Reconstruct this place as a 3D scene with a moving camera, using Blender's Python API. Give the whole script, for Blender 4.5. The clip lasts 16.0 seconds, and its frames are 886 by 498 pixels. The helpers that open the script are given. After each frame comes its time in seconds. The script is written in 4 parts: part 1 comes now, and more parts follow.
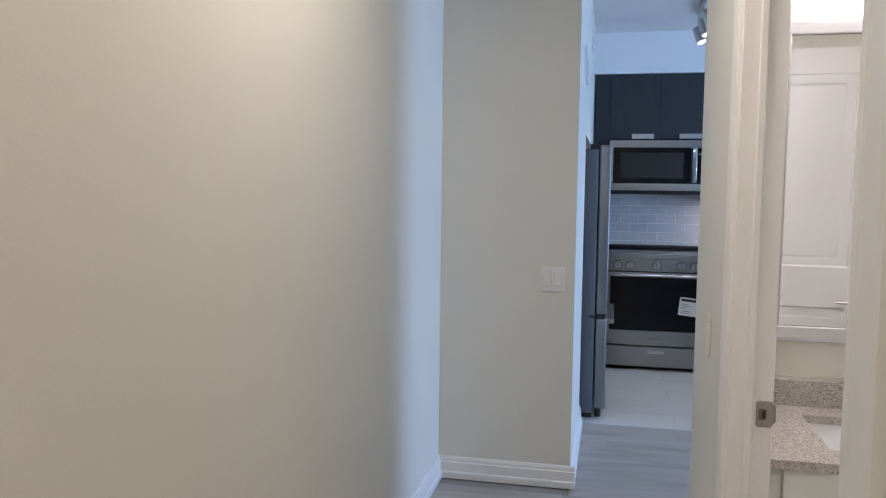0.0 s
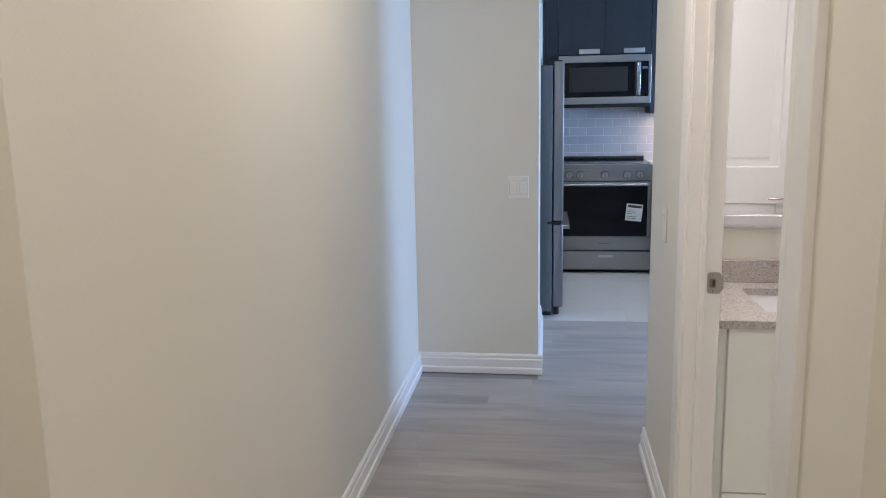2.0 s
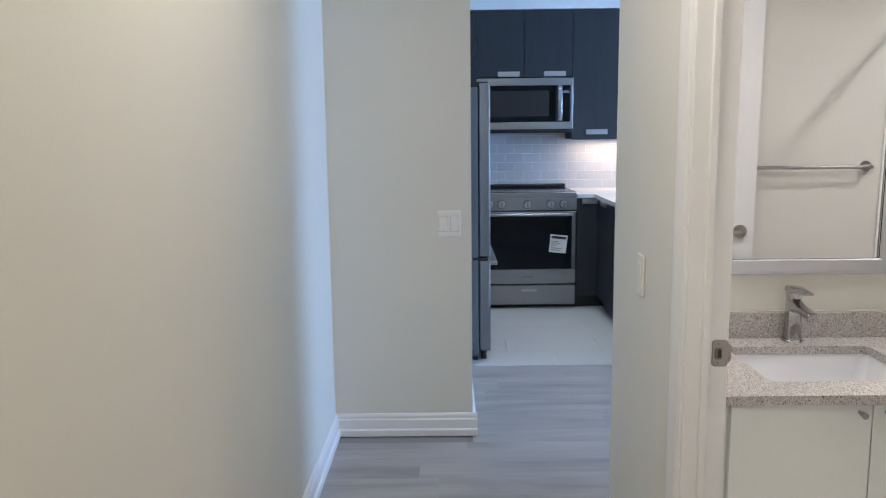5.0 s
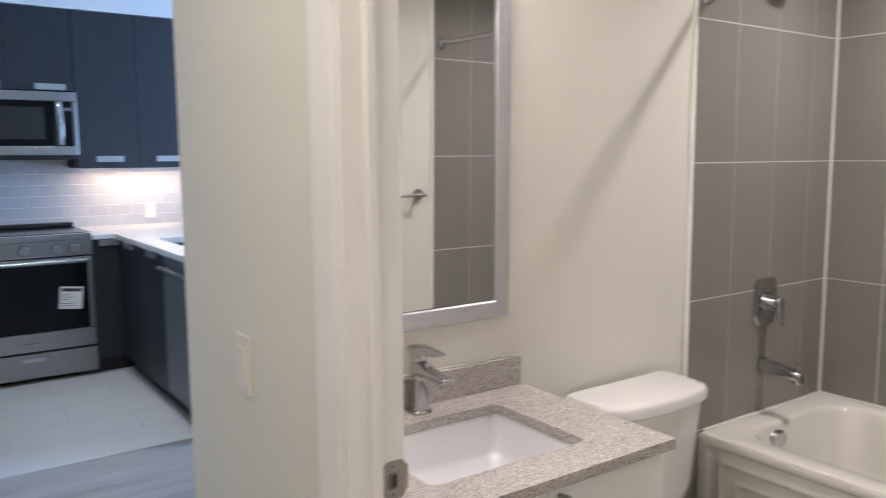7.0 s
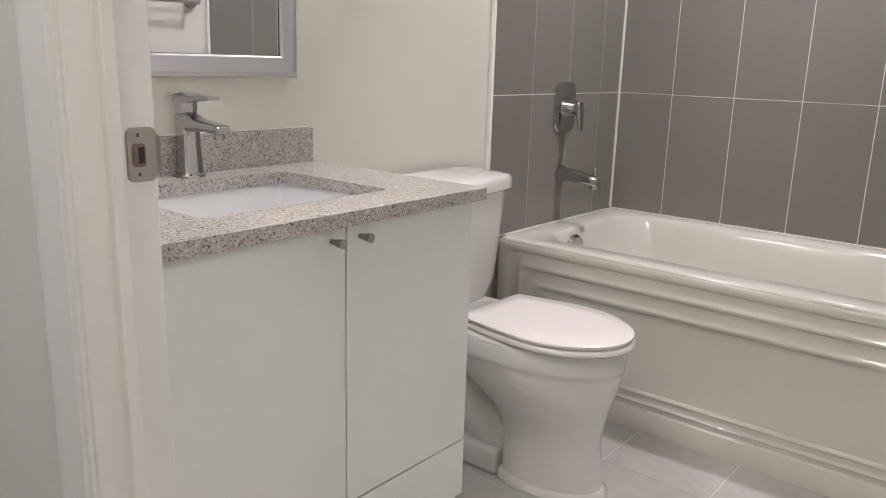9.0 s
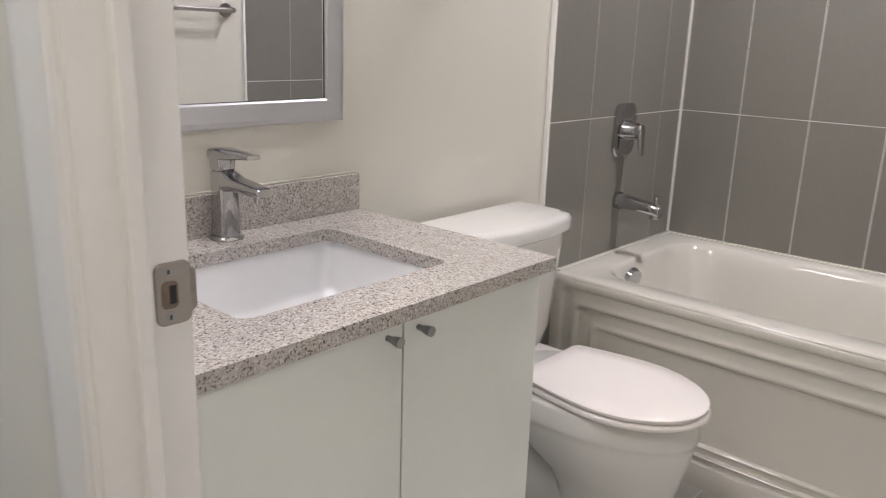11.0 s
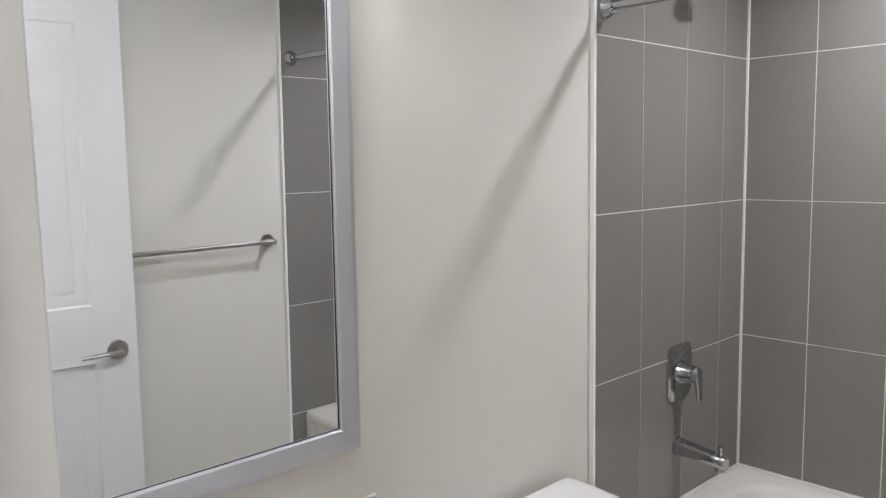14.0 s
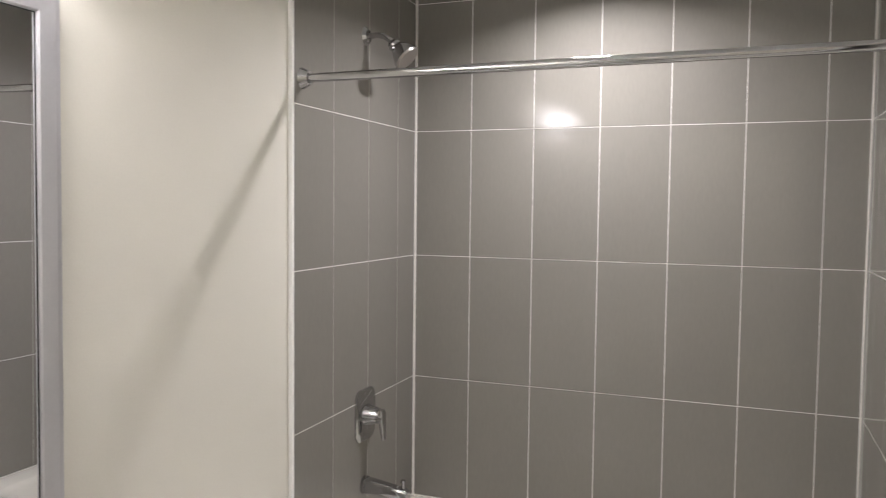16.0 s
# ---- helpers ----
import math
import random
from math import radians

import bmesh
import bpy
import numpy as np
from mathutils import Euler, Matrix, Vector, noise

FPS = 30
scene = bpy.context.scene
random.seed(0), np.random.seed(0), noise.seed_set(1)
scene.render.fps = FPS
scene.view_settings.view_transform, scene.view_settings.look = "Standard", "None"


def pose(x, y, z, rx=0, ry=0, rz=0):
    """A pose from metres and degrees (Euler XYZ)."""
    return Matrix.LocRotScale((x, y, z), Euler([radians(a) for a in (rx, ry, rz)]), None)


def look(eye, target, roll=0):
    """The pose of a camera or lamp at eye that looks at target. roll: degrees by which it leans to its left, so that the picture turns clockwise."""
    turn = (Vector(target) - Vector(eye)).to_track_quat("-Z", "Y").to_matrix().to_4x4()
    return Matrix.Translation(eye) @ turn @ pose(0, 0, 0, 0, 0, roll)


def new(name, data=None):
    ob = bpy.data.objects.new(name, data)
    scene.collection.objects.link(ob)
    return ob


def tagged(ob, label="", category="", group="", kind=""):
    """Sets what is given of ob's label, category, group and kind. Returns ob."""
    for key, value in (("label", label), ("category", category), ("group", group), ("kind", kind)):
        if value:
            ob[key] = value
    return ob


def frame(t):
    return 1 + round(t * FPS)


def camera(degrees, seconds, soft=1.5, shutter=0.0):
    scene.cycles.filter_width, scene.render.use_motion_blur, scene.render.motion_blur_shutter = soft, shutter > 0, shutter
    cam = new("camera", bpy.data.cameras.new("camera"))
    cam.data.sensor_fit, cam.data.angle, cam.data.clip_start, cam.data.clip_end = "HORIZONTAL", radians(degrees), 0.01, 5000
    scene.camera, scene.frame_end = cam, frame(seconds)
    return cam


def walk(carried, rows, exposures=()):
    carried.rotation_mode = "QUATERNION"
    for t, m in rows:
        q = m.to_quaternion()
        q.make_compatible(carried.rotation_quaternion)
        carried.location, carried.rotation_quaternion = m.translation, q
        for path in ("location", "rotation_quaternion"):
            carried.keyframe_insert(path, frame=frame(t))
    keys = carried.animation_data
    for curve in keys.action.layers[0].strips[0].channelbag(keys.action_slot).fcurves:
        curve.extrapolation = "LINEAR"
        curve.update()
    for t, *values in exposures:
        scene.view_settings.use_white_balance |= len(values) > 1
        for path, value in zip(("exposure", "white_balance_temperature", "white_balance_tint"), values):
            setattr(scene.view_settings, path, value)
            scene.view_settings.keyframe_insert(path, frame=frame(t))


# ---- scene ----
cam = camera(59.7, 16.0, soft=1.0, shutter=0.4)
PATH = [
    (0, (-0.318, -2.503, 1.387), (-0.738, -0.554, 1.234), 0.7),
    (0.5, (-0.301, -2.506, 1.38), (-0.772, -0.571, 1.198), -0.0),
    (1, (-0.342, -2.555, 1.382), (-0.78, -0.618, 1.148), -1.2),
    (1.5, (-0.414, -2.709, 1.371), (-0.712, -0.756, 1.062), -1.9),
    (2, (-0.423, -2.836, 1.37), (-0.69, -0.885, 1.017), -1.1),
    (2.5, (-0.373, -2.956, 1.355), (-0.629, -1.009, 0.978), -0.8),
    (3, (-0.36, -2.941, 1.35), (-0.58, -0.996, 0.94), -0.9),
    (3.2, (-0.381, -2.915, 1.352), (-0.58, -0.971, 0.928), -1.1),
    (5.3, (-0.613, -2.196, 1.382), (-0.523, -0.218, 1.095), -0.5),
    (5.5, (-0.644, -2.105, 1.38), (-0.407, -0.14, 1.092), -0.5),
    (6, (-0.678, -1.945, 1.375), (-0.101, -0.054, 1.07), -0.8),
    (6.5, (-0.625, -1.764, 1.366), (0.216, 0.029, 1.085), -0.9),
    (7, (-0.55, -1.607, 1.372), (0.593, 0.017, 1.135), -0.4),
    (7.5, (-0.492, -1.49, 1.307), (0.904, -0.08, 1.059), -0.1),
    (8, (-0.443, -1.461, 1.155), (1.037, -0.152, 0.845), 0.2),
    (8.5, (-0.419, -1.456, 1.014), (1.09, -0.205, 0.615), 1.2),
    (8.7, (-0.418, -1.457, 0.984), (1.093, -0.224, 0.537), 1.4),
    (10.8, (-0.367, -1.326, 1.132), (1.105, -0.083, 0.595), 1.6),
    (11, (-0.305, -1.277, 1.119), (1.139, 0.001, 0.589), 1.8),
    (11.5, (-0.144, -1.166, 1.072), (1.232, 0.174, 0.514), 2.1),
    (12, (-0.065, -1.13, 1.052), (1.277, 0.221, 0.443), 1.3),
    (12.5, (-0.047, -1.128, 1.2), (1.283, 0.275, 0.686), 0.8),
    (13, (-0.046, -1.139, 1.338), (1.291, 0.302, 0.97), 0.0),
    (13.5, (-0.067, -1.151, 1.435), (1.279, 0.3, 1.149), -1.5),
    (14, (-0.098, -1.197, 1.496), (1.267, 0.247, 1.268), -1.1),
    (14.5, (-0.126, -1.23, 1.515), (1.314, 0.143, 1.308), 0.4),
    (15, (-0.159, -1.217, 1.534), (1.457, -0.051, 1.36), 1.3),
    (15.5, (-0.213, -1.174, 1.536), (1.569, -0.275, 1.41), 1.0),
    (16, (-0.257, -1.155, 1.53), (1.606, -0.438, 1.42), 0.6),
]
walk(cam, [(t, look(eye, target, roll)) for t, eye, target, roll in PATH],
     [(0.0, -0.21, 6600, 13), (1.2, -0.07, 6550, 13), (2.0, 0.05, 6500, 13), (3.2, 0.14, 6500, 12), (5.4, -0.01, 6280, 10), (6.2, 0.0, 6420, 13), (7.0, 0.03, 6550, 13), (7.5, 0.05, 6520, 14),
      (8.5, 0.13, 6350, 12), (10.8, 0.06, 6300, 12), (12.0, 0.08, 6180, 11), (13.0, -0.01, 6020, 9), (14.0, -0.05, 5900, 9), (14.6, -0.03, 5900, 10), (15.3, 0.02, 6220, 10), (16.0, 0.07, 6350, 10)])

# ---- plan, in metres: y runs along the corridor, the vanity wall is y = 0, the corridor's door wall is near x = 0 ----
XL, XR = -1.099, -0.031          # corridor walls
YS, XS = 1.075, -0.467        # wall with the light switch, and its free corner
YD0, YD1 = -1.517, -0.607     # bathroom doorway
BX0, BX1, BY0 = 0.062, 2.425, -1.535   # bathroom
YK = 4.27                     # back wall of the kitchen
XE = 4.6                      # window wall of the living room
HC, HB = 2.65, 2.38           # ceilings: flat, bathroom
BZ = -0.097                   # bathroom floor, a step down


# ---- light ----
world = bpy.data.worlds.new("sky")
scene.world = world
world.use_nodes = True
sky = world.node_tree.nodes.new("ShaderNodeTexSky")
sky.sky_type, sky.sun_disc, sky.sun_elevation, sky.sun_rotation = "NISHITA", False, radians(38), radians(200)
world.node_tree.nodes["Background"].inputs[1].default_value = 0.1
world.node_tree.links.new(sky.outputs[0], world.node_tree.nodes["Background"].inputs[0])


def lamp(name, kind, m, energy, color, **more):
    data = bpy.data.lights.new(name, kind)
    data.energy, data.color = energy, color
    if kind == "AREA":
        data.shape = more.get("shape", "RECTANGLE")
        data.size, data.size_y = more.get("size", 0.1), more.get("size_y", more.get("size", 0.1))
        data.spread = radians(more.get("spread", 180))
    else:
        data.shadow_soft_size = more.get("size", 0.05)
    if kind == "SPOT":
        data.spot_size, data.spot_blend = radians(more.get("cone", 120)), more.get("blend", 0.8)
    ob = new(name, data)
    ob.matrix_world = m
    return ob


WARM, BATH, HALL, COOL = (1.0, 0.74, 0.52), (1.0, 0.94, 0.955), (1.0, 0.905, 0.80), (0.325, 0.53, 0.95)
lamp("window_daylight", "AREA", look((XE - 0.05, 0.99, 1.2), (0, 1.4, 0.3)), 225, COOL, size=0.66, size_y=2.1)
lamp("tub_downlight_lamp", "AREA", look((2.018, -0.70, HB - 0.02), (2.018, -0.70, 0)), 13.8, BATH, shape="DISK", size=0.12, spread=142)
lamp("vanity_lamp", "AREA", look((0.46, -0.135, 2.02), (0.46, -0.55, 1.36)), 6.6, BATH, size=0.6, size_y=0.2)
lamp("hall_lamp", "AREA", look((-0.6, -0.9, HC - 0.11), (-0.6, -0.9, 0)), 13.5, HALL, shape="DISK", size=0.3)
lamp("foyer_lamp", "AREA", look((-0.6, -3.0, HC - 0.11), (-0.6, -3.0, 0)), 15, HALL, shape="DISK", size=0.3)
lamp("cabinet_strip_lamp", "AREA", look((0.86, 4.12, 1.30), (0.86, 4.16, 0)), 3.4, WARM, size=0.7, size_y=0.03)
lamp("track_lamp", "AREA", look((0.30, 2.75, HC - 0.25), (0.40, 2.75, 0)), 9, (0.86, 0.93, 1.0), shape="DISK", size=0.12, spread=120)

# ---- materials ----


def material(name, color, rough=0.5, metal=0.0, var=0.06, scale=3.0, fine=60.0, bump=0.05, random=0.0, coat=0.0, stretch=(1, 1, 1), tint=None):
    """A surface with a base colour varied at two scales, fine relief and, for pieces, a random shade."""
    m = bpy.data.materials.new(name)
    m.use_nodes = True
    nt, n, l = m.node_tree, m.node_tree.nodes, m.node_tree.links
    b = n["Principled BSDF"]
    geo = n.new("ShaderNodeNewGeometry")
    mp = n.new("ShaderNodeMapping")
    mp.inputs["Scale"].default_value = stretch
    l.new(geo.outputs["Position"], mp.inputs["Vector"])
    big, small = n.new("ShaderNodeTexNoise"), n.new("ShaderNodeTexNoise")
    for tex, s, d in ((big, scale, 3), (small, fine, 4)):
        tex.inputs["Scale"].default_value, tex.inputs["Detail"].default_value = s, d
        l.new(mp.outputs[0], tex.inputs["Vector"])
    add = n.new("ShaderNodeMath")
    add.operation = "ADD"
    l.new(big.outputs["Fac"], add.inputs[0])
    l.new(small.outputs["Fac"], add.inputs[1])
    ramp = n.new("ShaderNodeMapRange")
    ramp.inputs["From Min"].default_value, ramp.inputs["From Max"].default_value = 0.6, 1.4
    ramp.inputs["To Min"].default_value, ramp.inputs["To Max"].default_value = 1 - var, 1 + var
    l.new(add.outputs[0], ramp.inputs["Value"])
    value = ramp.outputs[0]
    if random:
        info, shade, mul = n.new("ShaderNodeObjectInfo"), n.new("ShaderNodeMapRange"), n.new("ShaderNodeMath")
        shade.inputs["To Min"].default_value, shade.inputs["To Max"].default_value = 1 - random, 1 + random
        l.new(info.outputs["Random"], shade.inputs["Value"])
        mul.operation = "MULTIPLY"
        l.new(shade.outputs[0], mul.inputs[0])
        l.new(value, mul.inputs[1])
        value = mul.outputs[0]
        offs = n.new("ShaderNodeVectorMath")
        offs.operation = "SCALE"
        offs.inputs[0].default_value = (7.3, 3.1, 5.7)
        l.new(info.outputs["Random"], offs.inputs["Scale"])
        l.new(offs.outputs[0], mp.inputs["Location"])
    hsv = n.new("ShaderNodeHueSaturation")
    hsv.inputs["Color"].default_value = (*color, 1)
    l.new(value, hsv.inputs["Value"])
    out = hsv.outputs[0]
    if tint:
        mix = n.new("ShaderNodeMix")
        mix.data_type = "RGBA"
        mix.inputs["B"].default_value = (*tint, 1)
        l.new(out, mix.inputs["A"])
        sharp = n.new("ShaderNodeMapRange")
        sharp.inputs["From Min"].default_value, sharp.inputs["From Max"].default_value = 0.45, 0.75
        l.new(big.outputs["Fac"], sharp.inputs["Value"])
        l.new(sharp.outputs[0], mix.inputs["Factor"])
        out = mix.outputs["Result"]
    l.new(out, b.inputs["Base Color"])
    rr = n.new("ShaderNodeMapRange")
    rr.inputs["To Min"].default_value, rr.inputs["To Max"].default_value = max(0.0, rough - 0.05), min(1.0, rough + 0.05)
    l.new(big.outputs["Fac"], rr.inputs["Value"])
    l.new(rr.outputs[0], b.inputs["Roughness"])
    b.inputs["Metallic"].default_value = metal
    b.inputs["Coat Weight"].default_value = coat
    b.inputs["Coat Roughness"].default_value = 0.05
    if bump:
        bp = n.new("ShaderNodeBump")
        bp.inputs["Strength"].default_value, bp.inputs["Distance"].default_value = bump, 0.002
        l.new(small.outputs["Fac"], bp.inputs["Height"])
        l.new(bp.outputs[0], b.inputs["Normal"])
    return m


def planks(name, dark, mid, light):
    """Wood-look vinyl: long soft streaks along the plank in three shades, fine fibre lines and a satin film."""
    m = material(name, mid, 0.34, var=0.05, scale=1.5, fine=7, bump=0.0, random=0.012, stretch=(0.8, 5, 1))
    n, l = m.node_tree.nodes, m.node_tree.links
    b = n["Principled BSDF"]
    geo, info, offs, mp = n.new("ShaderNodeNewGeometry"), n.new("ShaderNodeObjectInfo"), n.new("ShaderNodeVectorMath"), n.new("ShaderNodeMapping")
    offs.operation = "SCALE"
    offs.inputs[0].default_value = (0.7, 0.06, 0.0)
    l.new(info.outputs["Random"], offs.inputs["Scale"])
    l.new(offs.outputs[0], mp.inputs["Location"])
    l.new(geo.outputs["Position"], mp.inputs["Vector"])
    mp.inputs["Scale"].default_value = (0.42, 3.2, 1)
    wavy, fibre = n.new("ShaderNodeTexNoise"), n.new("ShaderNodeTexNoise")
    for tex, sc, det, dist in ((wavy, 2.6, 3, 0.7), (fibre, 13.0, 4, 0.2)):
        tex.inputs["Scale"].default_value, tex.inputs["Detail"].default_value, tex.inputs["Distortion"].default_value = sc, det, dist
        l.new(mp.outputs[0], tex.inputs["Vector"])
    mixv = n.new("ShaderNodeMix")
    mixv.inputs["Factor"].default_value = 0.2
    l.new(wavy.outputs["Fac"], mixv.inputs["A"])
    l.new(fibre.outputs["Fac"], mixv.inputs["B"])
    ramp = n.new("ShaderNodeValToRGB")
    ramp.color_ramp.elements[0].position, ramp.color_ramp.elements[0].color = 0.33, (*dark, 1)
    ramp.color_ramp.elements[1].position, ramp.color_ramp.elements[1].color = 0.66, (*light, 1)
    e = ramp.color_ramp.elements.new(0.49)
    e.color = (*mid, 1)
    l.new(mixv.outputs["Result"], ramp.inputs["Fac"])
    base = b.inputs["Base Color"].links[0].from_node
    l.new(ramp.outputs["Color"], base.inputs["Color"])
    bp = n.new("ShaderNodeBump")
    bp.inputs["Strength"].default_value, bp.inputs["Distance"].default_value = 0.10, 0.0015
    l.new(fibre.outputs["Fac"], bp.inputs["Height"])
    l.new(bp.outputs[0], b.inputs["Normal"])
    return m


def speckled(name, base, chips):
    """Engineered stone: angular chips of several shades and sizes in a paler ground. chips: scale, share, colour."""
    m = material(name, base, 0.10, var=0.06, bump=0.0, scale=14, fine=160)
    n, l = m.node_tree.nodes, m.node_tree.links
    b = n["Principled BSDF"]
    under = b.inputs["Base Color"].links[0].from_socket
    geo = n.new("ShaderNodeNewGeometry")
    for k, (s, edge, col) in enumerate(chips):
        mp = n.new("ShaderNodeMapping")
        mp.inputs["Location"].default_value = (0.37 * k, 0.71 * k, 0.19 * k)
        l.new(geo.outputs["Position"], mp.inputs["Vector"])
        vor = n.new("ShaderNodeTexVoronoi")
        vor.inputs["Scale"].default_value = s
        l.new(mp.outputs[0], vor.inputs["Vector"])
        sep = n.new("ShaderNodeSeparateColor")
        l.new(vor.outputs["Color"], sep.inputs[0])
        cut, core, both = n.new("ShaderNodeMapRange"), n.new("ShaderNodeMapRange"), n.new("ShaderNodeMath")
        cut.inputs["From Min"].default_value, cut.inputs["From Max"].default_value = edge, edge - 0.03
        core.inputs["From Min"].default_value, core.inputs["From Max"].default_value = 0.85, 0.70
        l.new(sep.outputs["Red"], cut.inputs["Value"])
        l.new(vor.outputs["Distance"], core.inputs["Value"])
        both.operation = "MULTIPLY"
        l.new(cut.outputs[0], both.inputs[0])
        l.new(core.outputs[0], both.inputs[1])
        mix = n.new("ShaderNodeMix")
        mix.data_type = "RGBA"
        mix.inputs["B"].default_value = (*col, 1)
        l.new(under, mix.inputs["A"])
        l.new(both.outputs[0], mix.inputs["Factor"])
        under = mix.outputs["Result"]
    l.new(under, b.inputs["Base Color"])
    return m


def glowing(name, color, strength):
    m = bpy.data.materials.new(name)
    m.use_nodes = True
    b = m.node_tree.nodes["Principled BSDF"]
    b.inputs["Base Color"].default_value = (*color, 1)
    b.inputs["Emission Color"].default_value = (*color, 1)
    b.inputs["Emission Strength"].default_value = strength
    return m


PAINT = material("wall_paint", (0.714, 0.696, 0.622), 0.55, var=0.025, scale=1.5, fine=180, bump=0.12)
CEIL = material("ceiling_paint", (0.78, 0.78, 0.77), 0.8, var=0.02, fine=220, bump=0.2)
TRIM = material("trim_paint", (0.77, 0.765, 0.745), 0.32, var=0.02, scale=2, fine=90, bump=0.04)
WOOD = planks("vinyl_plank", (0.262, 0.242, 0.225), (0.345, 0.32, 0.297), (0.41, 0.385, 0.36))
SUB = material("joint_dark", (0.27, 0.25, 0.23), 0.8, var=0.1)
KTILE = material("kitchen_floor_tile", (0.59, 0.585, 0.575), 0.36, var=0.025, scale=2, fine=25, bump=0.0, random=0.012)
BTILE = material("bath_floor_tile", (0.50, 0.49, 0.47), 0.25, var=0.08, scale=4, fine=30, bump=0.03, random=0.03)
GREY = material("grey_wall_tile", (0.227, 0.216, 0.192), 0.11, var=0.05, scale=3, fine=120, bump=0.02, random=0.025, stretch=(1, 1, 0.3))
GREY.node_tree.nodes["Principled BSDF"].inputs["Specular IOR Level"].default_value = 0.4
GROUT = material("white_grout", (0.74, 0.72, 0.68), 0.8, var=0.05, fine=300, bump=0.1)
DULLG = material("grey_grout", (0.42, 0.41, 0.375), 0.7, var=0.10, scale=2.5, fine=200, bump=0.1)
KGROUT = material("floor_grout", (0.565, 0.56, 0.55), 0.7, var=0.03)
PLATE = material("plate_plastic", (0.735, 0.71, 0.645), 0.35, var=0.01, bump=0.0)
SWITCHM = material("switch_plastic", (0.80, 0.785, 0.735), 0.35, var=0.01, bump=0.0)
SUBWAY = material("subway_tile", (0.50, 0.50, 0.505), 0.14, var=0.03, random=0.04, bump=0.02)
STONE = speckled("vanity_quartz", (0.475, 0.445, 0.42), ((300, 0.24, (0.60, 0.58, 0.56)), (430, 0.26, (0.36, 0.33, 0.305)), (360, 0.08, (0.25, 0.19, 0.155)),
                                                          (340, 0.06, (0.12, 0.105, 0.095)), (520, 0.08, (0.16, 0.145, 0.135))))
QUARTZ = material("white_quartz", (0.72, 0.71, 0.69), 0.2, var=0.05, scale=9, fine=120, bump=0.0)
SINKM = material("sink_porcelain", (0.715, 0.72, 0.73), 0.1, var=0.01, bump=0.0, coat=0.4)
PORC = material("porcelain", (0.705, 0.695, 0.67), 0.08, var=0.01, bump=0.0, coat=0.5)
ACRYL = material("tub_acrylic", (0.635, 0.615, 0.555), 0.08, var=0.015, bump=0.0, coat=0.3)
SEATM = material("seat_plastic", (0.78, 0.74, 0.715), 0.13, var=0.01, bump=0.0)
CABW = material("white_cabinet", (0.785, 0.81, 0.77), 0.35, var=0.015, bump=0.02)
DARKC = material("dark_laminate", (0.0205, 0.0245, 0.030), 0.46, var=0.25, scale=4, fine=45, bump=0.06, stretch=(6, 6, 0.6))
STEEL = material("stainless_steel", (0.36, 0.365, 0.37), 0.33, 1.0, var=0.05, scale=2, fine=90, bump=0.03, stretch=(0.3, 1, 8))
FRIDGED = material("fridge_door_steel", (0.24, 0.245, 0.25), 0.42, 0.9, var=0.05, bump=0.03)
STEELD = material("fridge_side_steel", (0.16, 0.175, 0.19), 0.5, 0.3, var=0.05, bump=0.03)
CHROME = material("chrome", (0.50, 0.50, 0.51), 0.05, 1.0, var=0.01, bump=0.0)
NICKEL = material("brushed_nickel", (0.46, 0.435, 0.41), 0.30, 1.0, var=0.04, fine=150, bump=0.03)
SILVER = material("silver_frame", (0.60, 0.60, 0.625), 0.40, 0.8, var=0.03, scale=3, fine=160, bump=0.03, stretch=(1, 1, 1))
BGLASS = material("black_glass", (0.005, 0.006, 0.008), 0.12, var=0.05, bump=0.0)
BGLASS.node_tree.nodes["Principled BSDF"].inputs["Specular IOR Level"].default_value = 0.28
BLACK = material("black_plastic", (0.012, 0.012, 0.013), 0.4, var=0.05)
PULL = material("pull_aluminium", (0.55, 0.56, 0.58), 0.3, 0.9, var=0.03)
PAPER = material("paper", (0.82, 0.82, 0.80), 0.7, var=0.02)
INK = material("ink", (0.04, 0.04, 0.045), 0.6, var=0.05)
PLASTIC = material("white_plastic", (0.86, 0.85, 0.82), 0.35, var=0.01, bump=0.0)
MIRROR = material("mirror_silver", (0.83, 0.84, 0.86), 0.0, 1.0, var=0.0, bump=0.0)
MIRROR.node_tree.nodes["Principled BSDF"].inputs["Roughness"].links and MIRROR.node_tree.links.remove(MIRROR.node_tree.nodes["Principled BSDF"].inputs["Roughness"].links[0])
MIRROR.node_tree.nodes["Principled BSDF"].inputs["Roughness"].default_value = 0.01
GLOW = glowing("lamp_diffuser", (1.0, 0.92, 0.87), 3.5)
VGLOW = glowing("vanity_shade_glass", (1.0, 0.935, 0.93), 22.0)
SPOTG = glowing("spot_lens", (1.0, 0.95, 0.88), 6.0)

# ---- shape helpers ----


def thing(name, m=None, **tags):
    ob = new(name)
    ob.empty_display_size = 0.1
    if m is not None:
        ob.matrix_world = m
    return tagged(ob, **tags)


def mesh_of(name, bm, mat, smooth=None):
    bmesh.ops.recalc_face_normals(bm, faces=bm.faces[:])
    me = bpy.data.meshes.new(name)
    bm.to_mesh(me)
    bm.free()
    me.materials.append(mat)
    if smooth:
        me.shade_smooth()
        me.set_sharp_from_angle(angle=radians(smooth))
    return me


def part(name, bm, mat, parent=None, label="", smooth=None, m=None):
    ob = new(name, mesh_of(name, bm, mat, smooth))
    ob.parent = parent
    if m is not None:
        ob.matrix_local = m
    return tagged(ob, label)


